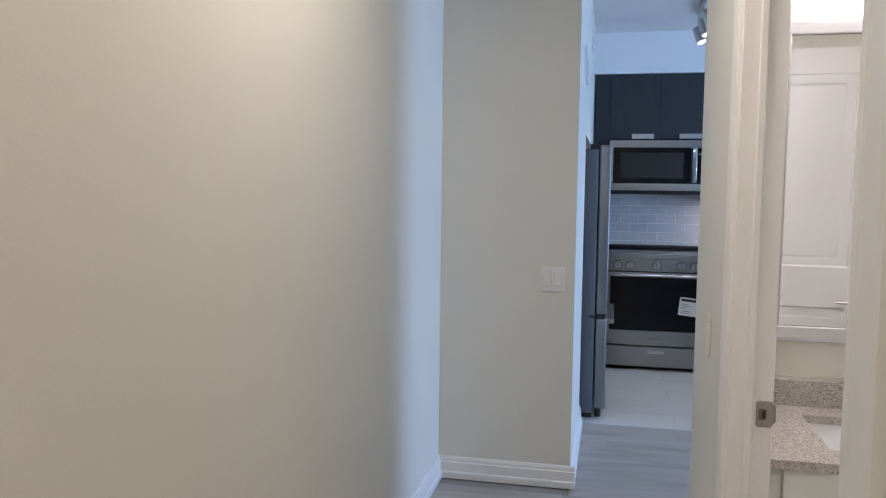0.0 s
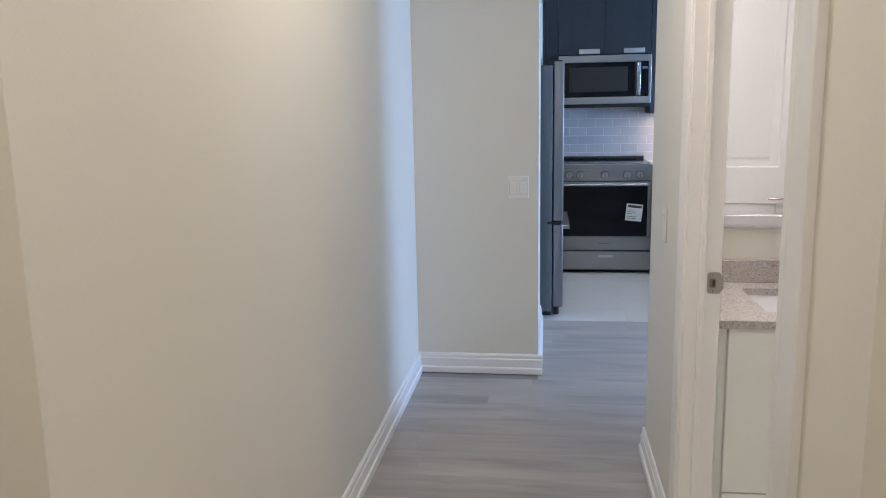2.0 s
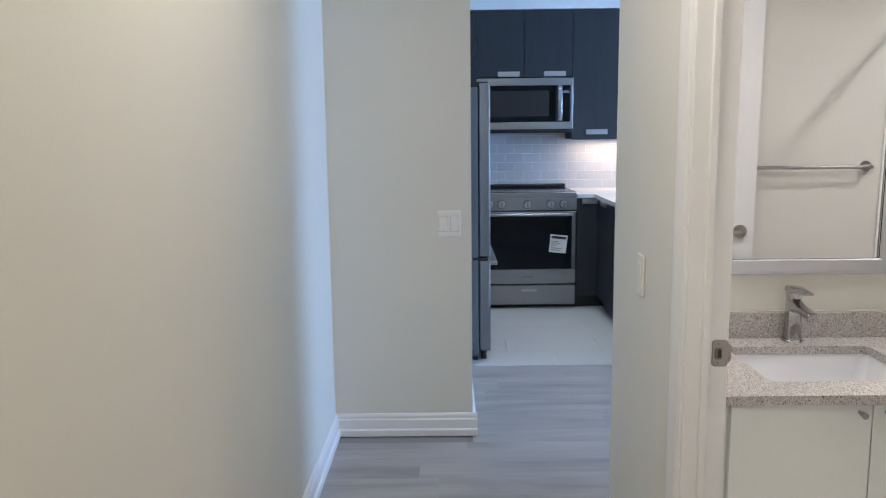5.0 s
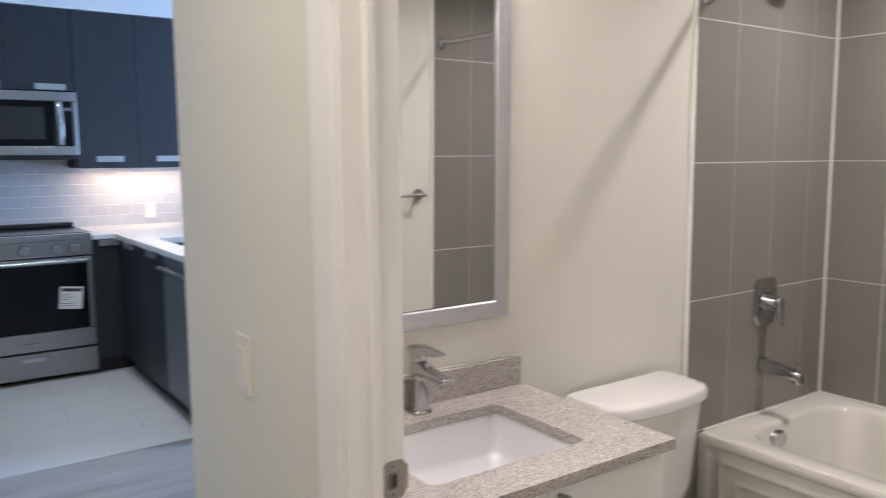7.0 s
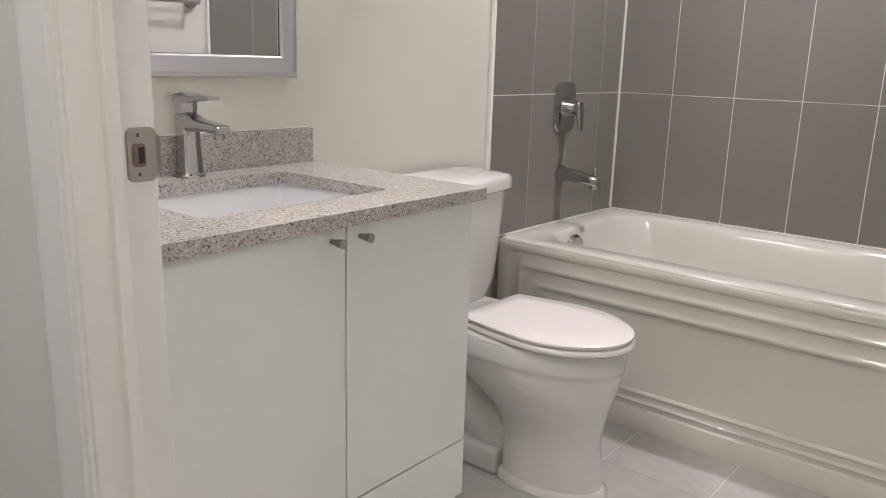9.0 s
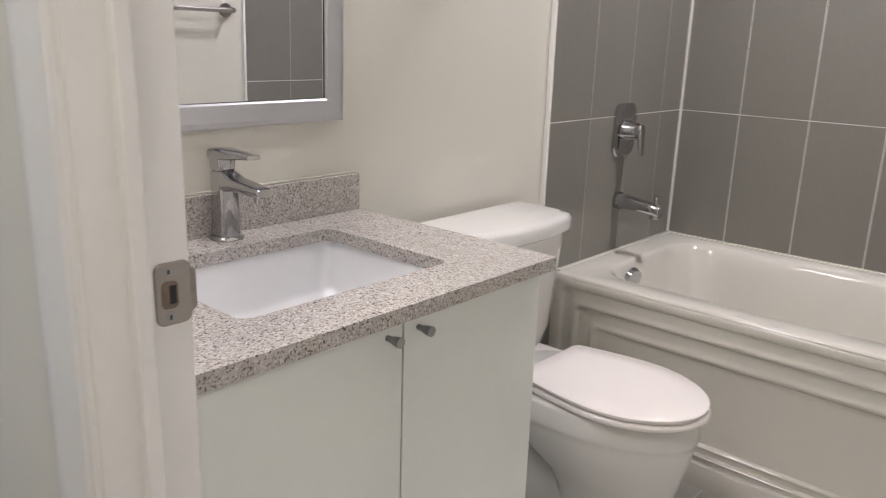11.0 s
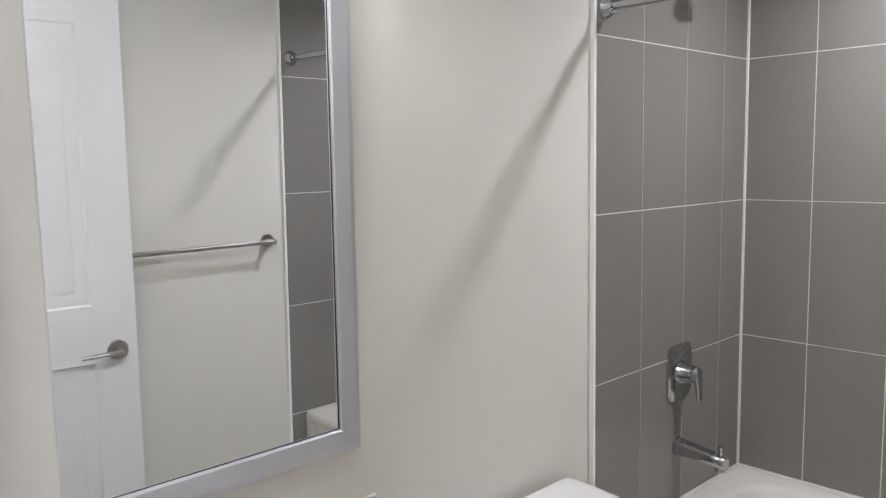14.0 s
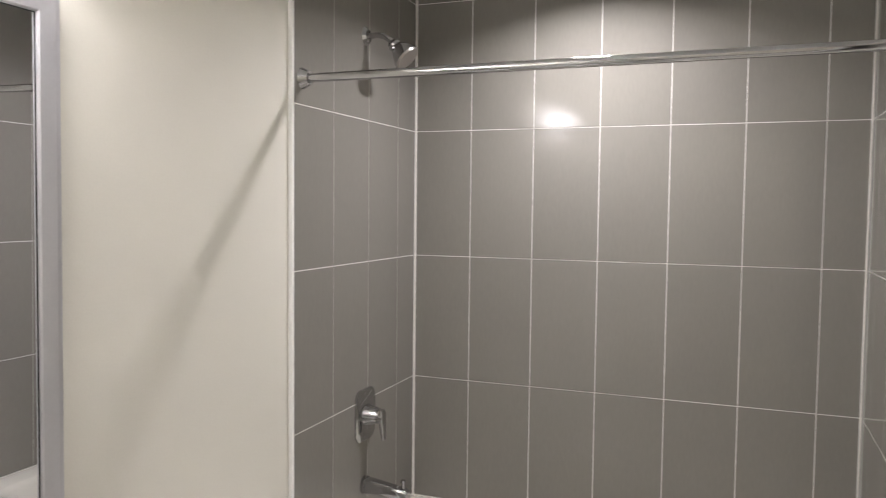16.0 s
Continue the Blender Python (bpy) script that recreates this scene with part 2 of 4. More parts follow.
def box(x0, x1, y0, y1, z0, z1, bevel=0.0, seg=2, bm=None):
    bm = bm or bmesh.new()
    ret = bmesh.ops.create_cube(bm, size=1.0, matrix=Matrix.LocRotScale(
        ((x0 + x1) / 2, (y0 + y1) / 2, (z0 + z1) / 2), None, (abs(x1 - x0), abs(y1 - y0), abs(z1 - z0))))
    if bevel:
        edges = {e for v in ret["verts"] for e in v.link_edges}
        bmesh.ops.bevel(bm, geom=list(edges), offset=bevel, segments=seg, affect="EDGES", profile=0.5)
    return bm


def cyl(p0, p1, r0, r1=None, n=24, bm=None):
    bm = bm or bmesh.new()
    a, b = Vector(p0), Vector(p1)
    q = (b - a).to_track_quat("Z", "Y")
    bmesh.ops.create_cone(bm, cap_ends=True, segments=n, radius1=r0, radius2=r0 if r1 is None else r1,
                          depth=(b - a).length, matrix=Matrix.LocRotScale((a + b) / 2, q, None))
    return bm


def rrect(x0, x1, y0, y1, r, n=6):
    """Points of a rounded rectangle, counter-clockwise."""
    pts = []
    for cx, cy, a0 in ((x1 - r, y1 - r, 0), (x0 + r, y1 - r, 90), (x0 + r, y0 + r, 180), (x1 - r, y0 + r, 270)):
        for i in range(n + 1):
            a = radians(a0 + 90 * i / n)
            pts.append((cx + r * math.cos(a), cy + r * math.sin(a)))
    return pts


def loft(rings, cap0=True, cap1=True, closed=True, bm=None):
    """A skin over rings of 3D points, ring after ring."""
    bm = bm or bmesh.new()
    vs = [[bm.verts.new(p) for p in ring] for ring in rings]
    k = len(vs[0])
    for a, b in zip(vs, vs[1:]):
        for i in range(k if closed else k - 1):
            bm.faces.new((a[i], a[(i + 1) % k], b[(i + 1) % k], b[i]))
    if cap0:
        bm.faces.new(vs[0])
    if cap1:
        bm.faces.new(vs[-1])
    return bm


def sweep(path, radii, n=14, flat=1.0):
    """A tube along a path of points; flat squashes it across."""
    rings = []
    pts = [Vector(p) for p in path]
    for i, p in enumerate(pts):
        d = (pts[min(i + 1, len(pts) - 1)] - pts[max(i - 1, 0)]).normalized()
        side = d.cross(Vector((0, 0, 1)))
        side = side.normalized() if side.length > 1e-3 else Vector((1, 0, 0))
        up = side.cross(d)
        r = radii[i] if isinstance(radii, (list, tuple)) else radii
        rings.append([p + side * (r * math.cos(2 * math.pi * j / n)) + up * (r * flat * math.sin(2 * math.pi * j / n)) for j in range(n)])
    return loft(rings)


def plate_with_hole(outer, inner, z0, z1):
    bm = bmesh.new()
    edges = []
    for loop in (outer, inner):
        vs = [bm.verts.new((x, y, z1)) for x, y in loop]
        edges += [bm.edges.new((vs[i], vs[(i + 1) % len(vs)])) for i in range(len(vs))]
    bmesh.ops.triangle_fill(bm, edges=edges, use_beauty=True)
    ret = bmesh.ops.extrude_face_region(bm, geom=bm.faces[:])
    bmesh.ops.translate(bm, vec=(0, 0, z0 - z1), verts=[v for v in ret["geom"] if isinstance(v, bmesh.types.BMVert)])
    return bm


def profile_y(profile, y0, y1):
    """Extrude a closed (x, z) profile along y."""
    return loft([[(x, y0, z) for x, z in profile], [(x, y1, z) for x, z in profile]])


def profile_x(profile, x0, x1):
    """Extrude a closed (y, z) profile along x."""
    return loft([[(x0, y, z) for y, z in profile], [(x1, y, z) for y, z in profile]])


def structure(name, bm, mat, label, category, smooth=None):
    return tagged(part(name, bm, mat, None, label, smooth), category=category, kind="structure")


# ---- walls and ceilings ----
def wall(name, x0, x1, y0, y1, z0=-0.16, z1=HC, label="smooth warm off-white painted wall"):
    return structure(name, box(x0, x1, y0, y1, z0, z1), PAINT, label, "wall")


wall("wall_corridor", XL - 0.12, XL, -1.93, YS)
wall("wall_switch", XL - 0.12, XS, YS, 2.12, label="off-white painted wall block with a double light switch")
wall("wall_fridge_side", XL - 0.12, XL, 2.12, YK)
wall("wall_over_fridge", XL, XS, 2.12, 3.90, 1.72, HC, "off-white painted bulkhead over the fridge alcove")
wall("wall_kitchen", XL - 0.12, XE + 0.12, YK, YK + 0.12, label="painted kitchen wall behind the cabinets")
wall("wall_vanity", XR, XE, 0.0, 0.150, label="smooth warm off-white bathroom wall behind vanity and toilet")
wall("wall_door_far", XR, BX0, YD1, 0.0, label="short off-white corridor wall beside the bathroom door")
wall("wall_door_head", XR, BX0, YD0, YD1, 2.06, HC)
wall("wall_door_near", XR, BX0, -1.875, YD0)
wall("wall_foyer_east", 0.058, 0.178, -4.3, -1.875)
wall("wall_foyer_north", -2.0, XL - 0.12, -1.93, -1.81)
wall("wall_foyer_west", -2.12, -2.0, -4.3, -1.81)
wall("wall_foyer_south", -2.12, 0.176, -4.42, -4.3)
wall("wall_bath_south", BX0, BX1 + 0.12, BY0 - 0.10, BY0, label="off-white bathroom wall with the towel bar")
wall("wall_bath_east", BX1, BX1 + 0.12, BY0, 0.0, label="bathroom wall behind the tub tiles")
# window wall of the living room, with its opening
wall("wall_window_low", XE, XE + 0.12, 0.0, YK, 0.0, 0.12)
wall("wall_window_high", XE, XE + 0.12, 0.0, YK, 2.30, HC)
wall("wall_window_south", XE, XE + 0.12, 0.0, 0.64, 0.12, 2.30)
wall("wall_window_north", XE, XE + 0.12, 1.34, YK, 0.12, 2.30)
# added block, never in view: trims the window light reaching the corridor wall
wall("unseen_light_blocker", 0.95, XE, 0.150, 0.62)
structure("ceiling", box(-2.12, XE + 0.12, -4.42, YK + 0.12, HC, HC + 0.1), CEIL, "flat white painted ceiling", "ceiling")
structure("ceiling_bathroom", box(BX0, BX1, BY0, 0.0, HB, HB + 0.06), CEIL, "flat white painted bathroom ceiling", "ceiling")
structure("bulkhead", box(XS, 1.6, 3.90, YK, 2.327, HC), CEIL, "white painted bulkhead above the dark kitchen cabinets", "bulkhead")

# floors under the pieces
structure("floor", box(-2.12, XR + 0.02, -4.42, 2.12, -0.1, -0.006), SUB, "pale grey-brown wood-look plank floor", "floor")
structure("floor_living", box(XR + 0.02, XE + 0.12, 0.0, 2.12, -0.1, -0.006), SUB, "pale grey-brown wood-look plank floor", "floor")
structure("threshold", box(XR - 0.002, BX0 + 0.004, YD0, YD1, BZ - 0.05, 0.003, 0.003), TRIM, "pale door threshold", "threshold")
structure("floor_kitchen", box(-1.237, XE + 0.12, 2.12, YK + 0.12, -0.1, -0.004), KGROUT, "pale grey tiled kitchen floor", "floor")
structure("floor_bathroom", box(BX0 + 0.004, BX1, BY0, 0.0, BZ - 0.06, BZ + 0.001), GROUT, "light grey tiled bathroom floor", "floor")

# baseboards: a tall board with an eased top and a small shoe
BB = [(0, 0), (0.022, 0), (0.022, 0.026), (0.020, 0.031), (0.0145, 0.034), (0.0135, 0.076), (0.0105, 0.080), (0.0095, 0.094), (0.005, 0.103), (0.0, 0.104)]


def baseboard(name, axis, at, sign, a, b):
    prof = [(at + sign * d, z) for d, z in BB]
    bm = profile_y(prof, a, b) if axis == "x" else profile_x(prof, a, b)
    return structure(name, bm, TRIM, "white painted baseboard with an eased top", "baseboard")


baseboard("baseboard_corridor", "x", XL, 1, -1.93, YS)
baseboard("baseboard_switch", "y", YS, -1, XL, XS + 0.022)
baseboard("baseboard_return", "x", XS, 1, YS, 2.12)
baseboard("baseboard_door_wall", "x", XR, -1, -0.546, 0.172)
baseboard("baseboard_living", "y", 0.150, 1, XR, 2.5)
baseboard("baseboard_near", "x", XR, -1, -1.875, -1.645)
baseboard("baseboard_foyer", "x", 0.058, -1, -4.3, -1.875)
baseboard("baseboard_foyer_north", "y", -1.93, -1, -2.0, XL + 0.022)


# ---- the bathroom doorway ----
def casing(name, y0, y1, z0, z1, side):
    """A moulded casing: thin at the opening, a low bead, a flat field and a rounded back edge; side: 1 when the opening is at y0."""
    prof = ((0.0, 0.0), (0.0, 0.007), (0.002, 0.009), (0.012, 0.010), (0.018, 0.0125), (0.026, 0.0105), (0.030, 0.0108), (0.085, 0.0145), (0.105, 0.0160), (0.112, 0.0145), (0.114, 0.011), (0.114, 0.0))
    e = y0 if side > 0 else y1
    k = (y1 - y0) / 0.114
    rings = [[(XR - d, e + side * t * k, z) for t, d in prof] for z in (z0, z1)]
    return structure(name, loft(rings), TRIM, "white painted moulded door casing", "door casing", 35)


casing("door_casing_far", -0.620, -0.546, 0.0, 2.09, 1)
casing("door_casing_near", -1.645, -1.530, 0.0, 2.09, -1)
structure("door_casing_head", box(XR - 0.016, XR, -1.645, -0.546, 2.09, 2.165, 0.003), TRIM, "white painted door casing", "door casing")
jamb = bmesh.new()
box(XR - 0.004, BX0 + 0.002, YD1 - 0.02, YD1 + 0.004, BZ + 0.001, 2.06, 0.002, bm=jamb)
box(0.002, 0.018, YD1 - 0.032, YD1 - 0.018, 0, 2.06, 0.002, bm=jamb)
structure("door_frame", jamb, TRIM, "white painted door jamb with a stop", "door frame")
jamb = bmesh.new()
box(XR - 0.004, BX0 + 0.002, YD0 - 0.004, YD0 + 0.02, BZ + 0.001, 2.06, 0.002, bm=jamb)
box(0.002, 0.018, YD0 + 0.018, YD0 + 0.032, 0, 2.06, 0.002, bm=jamb)
structure("door_frame_hinge", jamb, TRIM, "white painted hinge-side door jamb", "door frame")
structure("door_frame_head", box(XR - 0.004, BX0 + 0.002, YD0 + 0.02, YD1 - 0.02, 2.04, 2.064, 0.002), TRIM, "white painted door head", "door frame")

# ---- bathroom things ----
STRIKEM = material("aged_nickel", (0.36, 0.33, 0.30), 0.34, 0.9, var=0.06, fine=150, bump=0.03)
RAWWOOD = material("raw_wood", (0.17, 0.125, 0.095), 0.7, var=0.3)
strike = thing("strike_plate", label="brushed nickel strike plate screwed to the white door jamb", category="strike plate")
SY = YD1 - 0.02
part("plate", loft([[(x, y, z) for x, z in rrect(0.0265 + i, 0.0635 - i, 0.846 + i, 0.908 - i, 0.008, 5)] for i, y in ((0.0, SY), (0.0, SY - 0.0015), (0.0012, SY - 0.0027))]), STRIKEM, strike, smooth=30)
part("lip", loft([[(0.059, SY - 0.0024, 0.852), (0.0705, SY + 0.001, 0.858), (0.0705, SY + 0.004, 0.858), (0.059, SY, 0.852)],
                  [(0.059, SY - 0.0024, 0.902), (0.0705, SY + 0.001, 0.896), (0.0705, SY + 0.004, 0.896), (0.059, SY, 0.902)]]), STRIKEM, strike)
part("latch_hole", loft([[(x, SY + 0.002, z) for x, z in rrect(0.032, 0.049, 0.863, 0.890, 0.005, 4)], [(x, SY - 0.0032, z) for x, z in rrect(0.032, 0.049, 0.863, 0.890, 0.005, 4)]]), RAWWOOD, strike, "latch hole showing raw brown wood")
# black block on the wood plug stands for shade in the hole's depth
part("latch_hole_shade", box(0.0395, 0.0475, SY - 0.0036, SY - 0.002, 0.867, 0.886, 0.001), BLACK, strike, "dark patch for the shade inside the latch hole")
for z in (0.8545, 0.8995):
    screw = part("screw", cyl((0.040, SY - 0.0034, z), (0.040, SY - 0.001, z), 0.0035, n=12), STEEL, strike)
    part("slot", box(0.0388, 0.0412, SY - 0.0037, SY - 0.003, z - 0.0022, z + 0.0022), BLACK, screw)

door = thing("door_1", pose(BX0 + 0.006, YD0 + 0.003, 0, 0, 0, 5.0), label="white moulded panel door standing open against the wall", category="door", kind="structure")
DW, DH, DT = 0.842, 2.03, 0.035
part("leaf", box(0, DW, 0, DT - 0.006, 0.008, DH, 0.002), TRIM, door)


def door_face(y0, y1):
    bm = bmesh.new()
    st = 0.135
    for x0, x1, z0, z1 in ((0, st, 0.008, DH), (DW - st, DW, 0.008, DH), (st, DW - st, 0.008, 0.22), (st, DW - st, 0.83, 1.02), (st, DW - st, DH - 0.115, DH)):
        box(x0, x1, y0, y1, z0, z1, bm=bm)
    return bm


part("stile_frame", door_face(DT - 0.006, DT), TRIM, door)
for z0, z1 in ((0.22, 0.83), (1.02, DH - 0.115)):
    x0, x1 = 0.135, DW - 0.135
    part("panel", loft([[(x0 + i, y, z0 + i), (x1 - i, y, z0 + i), (x1 - i, y, z1 - i), (x0 + i, y, z1 - i)]
                        for i, y in ((0.0, DT - 0.0005), (0.004, DT - 0.004), (0.016, DT - 0.013), (0.030, DT - 0.013), (0.052, DT - 0.003), (0.056, DT - 0.0025))], cap0=False), TRIM, door, smooth=20)
handle = part("door_handle", cyl((DW - 0.065, DT, 0.866), (DW - 0.065, DT + 0.010, 0.866), 0.033, n=32), NICKEL, door, "brushed nickel lever handle", 30)
part("neck", cyl((DW - 0.065, DT + 0.008, 0.866), (DW - 0.065, DT + 0.05, 0.866), 0.010, n=16), NICKEL, handle, smooth=30)
part("lever", sweep([(DW - 0.058, DT + 0.045, 0.866), (DW - 0.08, DT + 0.05, 0.866), (DW - 0.13, DT + 0.048, 0.864), (DW - 0.185, DT + 0.042, 0.861)],
                    [0.010, 0.011, 0.009, 0.007], flat=0.8), NICKEL, handle, smooth=40)
part("latch", box(DW - 0.001, DW + 0.0025, 0.010, 0.026, 0.838, 0.895, 0.001), NICKEL, door, "nickel latch plate on the edge")
for z in (0.25, 1.02, 1.80):
    part("hinge", cyl((-0.004, DT - 0.004, z - 0.045), (-0.004, DT - 0.004, z + 0.045), 0.006, n=12), NICKEL, door, "nickel hinge", 30)

# vanity cabinet
VX0, VX1, VF, VZ = 0.116, 0.812, -0.525, 0.719
vanity = thing("vanity_cabinet", label="white two-door vanity cabinet with small metal knobs", category="cabinet")
for x0, x1 in ((VX0, VX0 + 0.018), (VX1 - 0.018, VX1)):
    part("side_panel", box(x0, x1, VF + 0.019, -0.003, BZ + 0.001, VZ, 0.001), CABW, vanity)
part("bottom_panel", box(VX0 + 0.018, VX1 - 0.018, VF + 0.019, -0.003, 0.09, 0.108), CABW, vanity)
part("back_panel", box(VX0 + 0.018, VX1 - 0.018, -0.012, -0.003, 0.108, VZ), CABW, vanity)
part("front_rail", box(VX0 + 0.018, VX1 - 0.018, VF + 0.019, VF + 0.037, 0.60, VZ), CABW, vanity)
part("plinth", box(VX0 + 0.019, VX1 - 0.019, VF + 0.075, -0.003, BZ + 0.001, 0.089), CABW, vanity)
part("bottom_rail", box(VX0, VX1, VF, VF + 0.018, 0.058, 0.188, 0.0015), CABW, vanity)
part("filler", box(BX0 + 0.001, VX0 - 0.001, VF + 0.02, -0.003, BZ + 0.001, VZ), CABW, vanity)
for x0, x1, kx in ((VX0, 0.4605, 0.429), (0.4635, VX1, 0.494)):
    d = part("door", box(x0, x1, VF, VF + 0.018, 0.192, VZ - 0.004, 0.0015), CABW, vanity)
    part("knob", cyl((kx, VF - 0.026, 0.694), (kx, VF, 0.694), 0.0056, 0.0046, n=20), STEEL, d, "brushed metal knob", 30)
    part("knob_cap", cyl((kx, VF - 0.028, 0.694), (kx, VF - 0.014, 0.694), 0.0084, 0.0066, n=24), STEEL, d, smooth=30)

top = thing("countertop", label="speckled beige-grey stone vanity top with a cut-out for the sink", category="countertop")
SINK = (0.243, 0.660, -0.438, -0.118)
part("slab", plate_with_hole([(BX0 + 0.001, -0.547), (0.828, -0.547), (0.828, -0.001), (BX0 + 0.001, -0.001)],
                             rrect(*SINK, 0.022, 5), 0.7205, 0.745), STONE, top)
part("backsplash", box(BX0 + 0.001, 0.826, -0.025, -0.001, 0.7455, 0.8245, 0.001), STONE, top)
part("caulk_bead", box(BX0 + 0.001, 0.826, -0.010, -0.0005, 0.8247, 0.8275, 0.001), PLATE, top, "white silicone bead")

sink = thing("sink", label="white rectangular undermount porcelain sink", category="sink")
x0, x1, y0, y1 = SINK
rings = []
for i, z, r in ((-0.03, 0.712, 0.04), (-0.004, 0.7202, 0.022), (-0.002, 0.714, 0.022), (0.004, 0.690, 0.024), (0.011, 0.660, 0.026), (0.018, 0.637, 0.028), (0.022, 0.629, 0.028), (0.029, 0.6245, 0.026), (0.042, 0.622, 0.024), (0.12, 0.617, 0.02)):
    rings.append([(x, y, z) for x, y in rrect(x0 + i * 1.1, x1 - i * 1.1, y0 + i, y1 - i, r, 6)])
part("basin", loft(rings, cap0=False), SINKM, sink, smooth=60)
part("drain", cyl((0.455, -0.285, 0.615), (0.455, -0.285, 0.6215), 0.028, n=28), CHROME, sink, "chrome drain", 30)

FX, FY, FZ = 0.468, -0.054, 0.745
faucet = thing("faucet", pose(FX, FY, FZ), label="chrome single-lever basin faucet on the stone top", category="faucet")
part("base", loft([[(x, y, z) for x, y in rrect(-0.029 + i, 0.029 - i, -0.029 + i, 0.029 - i, 0.02 - i / 2, 5)] for i, z in ((0, 0.0), (0, 0.004), (0.003, 0.008))]), CHROME, faucet, smooth=40)
part("body", loft([[(x, y + s, z) for x, y in rrect(-w, w, -d, d, 0.010, 4)] for w, d, s, z in
                   ((0.0225, 0.0245, 0, 0.006), (0.021, 0.022, 0, 0.04), (0.020, 0.021, 0.0, 0.08), (0.020, 0.021, 0.001, 0.105), (0.019, 0.020, 0.003, 0.1245))]), CHROME, faucet, smooth=40)
part("spout", loft([[(x, 0.012 - t, z + dz) for x, dz in rrect(-w, w, -h, h, min(h, w) * 0.6, 4)] for t, z, w, h in
                    ((0.0, 0.112, 0.019, 0.022), (0.026, 0.111, 0.019, 0.021), (0.042, 0.109, 0.0188, 0.016), (0.058, 0.1075, 0.0182, 0.0115), (0.088, 0.1065, 0.0178, 0.0098), (0.120, 0.104, 0.0172, 0.009), (0.134, 0.103, 0.0165, 0.0085), (0.138, 0.103, 0.0145, 0.006))]), CHROME, faucet, smooth=40)
part("aerator", cyl((0, -0.110, 0.086), (0, -0.110, 0.097), 0.0105, n=20), CHROME, faucet, smooth=30)
lever = part("lever_hub", loft([[(x, y + 0.003, z) for x, y in rrect(-w, w, -w, w, 0.009, 4)] for w, z in ((0.0185, 0.125), (0.0185, 0.127), (0.0165, 0.1275), (0.0165, 0.1295), (0.0185, 0.130), (0.0195, 0.1525))]), CHROME, faucet, smooth=40)
part("lever", loft([[(x, 0.020 - t, z - 0.006 + dz) for x, dz in rrect(-w, w, -h, h, h * 0.8, 3)] for t, z, w, h in
                    ((0.0, 0.163, 0.021, 0.010), (0.03, 0.165, 0.021, 0.011), (0.06, 0.166, 0.019, 0.008), (0.09, 0.167, 0.0165, 0.005), (0.115, 0.168, 0.0135, 0.0035))]), CHROME, lever, smooth=40)

# mirror with a silver frame
MX0, MX1, MZ0, MZ1 = 0.144, 0.781, 0.943, 1.900
mirror = thing("mirror", pose(0, 0, MZ0, 0.55), label="wall mirror in a wide brushed silver frame", category="mirror")
MH = MZ1 - MZ0


def mirror_ring(d, y):
    return [(MX0 + d, y, d), (MX1 - d, y, d), (MX1 - d, y, MH - d), (MX0 + d, y, MH - d)]


fr = [(0.0, -0.002), (0.0, -0.022), (0.0025, -0.0255), (0.012, -0.0265), (0.043, -0.0245), (0.0465, -0.022), (0.0465, -0.014), (0.055, -0.0135), (0.055, -0.002)]
rings = [mirror_ring(d, y) for d, y in fr]
part("frame", loft(rings + rings[:1], False, False), SILVER, mirror, "brushed silver frame")
# black strip draws the dark reflection of the frame's inner edge in the glass
part("lip", loft([mirror_ring(d, y) for d, y in ((0.0466, -0.0185), (0.0473, -0.0180), (0.0479, -0.0167), (0.0479, -0.0155), (0.0466, -0.0155), (0.0466, -0.0185))], False, False), BLACK, mirror, "thin dark line for the frame edge's reflection")
part("glass", box(MX0 + 0.0475, MX1 - 0.0475, -0.0165, -0.010, 0.0475, MH - 0.0475), MIRROR, mirror, "clear mirror glass")

# vanity light above the mirror
vl = thing("vanity_light", label="lit frosted bar light above the bathroom mirror", category="wall lamp")
part("backplate", box(0.34, 0.58, -0.028, -0.001, 2.02, 2.10, 0.006), CHROME, vl)
part("arm", cyl((0.46, -0.07, 2.06), (0.46, -0.02, 2.06), 0.012, n=14), CHROME, vl, smooth=30)
part("shade", loft([[(x, -0.092 + a, 2.06 + b) for a, b in rrect(-0.028, 0.028, -0.045, 0.045, 0.02, 4)] for x in (0.20, 0.72)]), VGLOW, vl, "glowing frosted shade", 40)

# toilet
TX = 1.221
toilet = thing("toilet", pose(TX, 0, 0), label="white two-piece toilet with its lid closed", category="toilet")


def egg(w, y_back, y_tip, z, n=40, back=0.55, cut=None):
    """An egg-shaped outline, blunt at the back; cut: half width of a straight back edge."""
    cy = y_back + (y_tip - y_back) * (0.51 if cut else 0.45)
    pts = []
    for i in range(n):
        a = 2 * math.pi * i / n
        s, c = math.sin(a), math.cos(a)
        if c >= 0:
            pts.append((w * s, cy + (y_tip - cy) * c, z))
        elif cut:
            u = min(1.0, abs(c) / 0.94)
            x = w - (w - cut) * u ** 1.5 if abs(c) < 0.94 else cut * abs(s) / 0.342
            pts.append((math.copysign(x, s), cy + (y_back - cy) * u, z))
        else:
            sx = math.copysign(abs(s) ** back, s)
            pts.append((w * sx, cy + (y_back - cy) * abs(c) ** 0.9, z))
    return pts


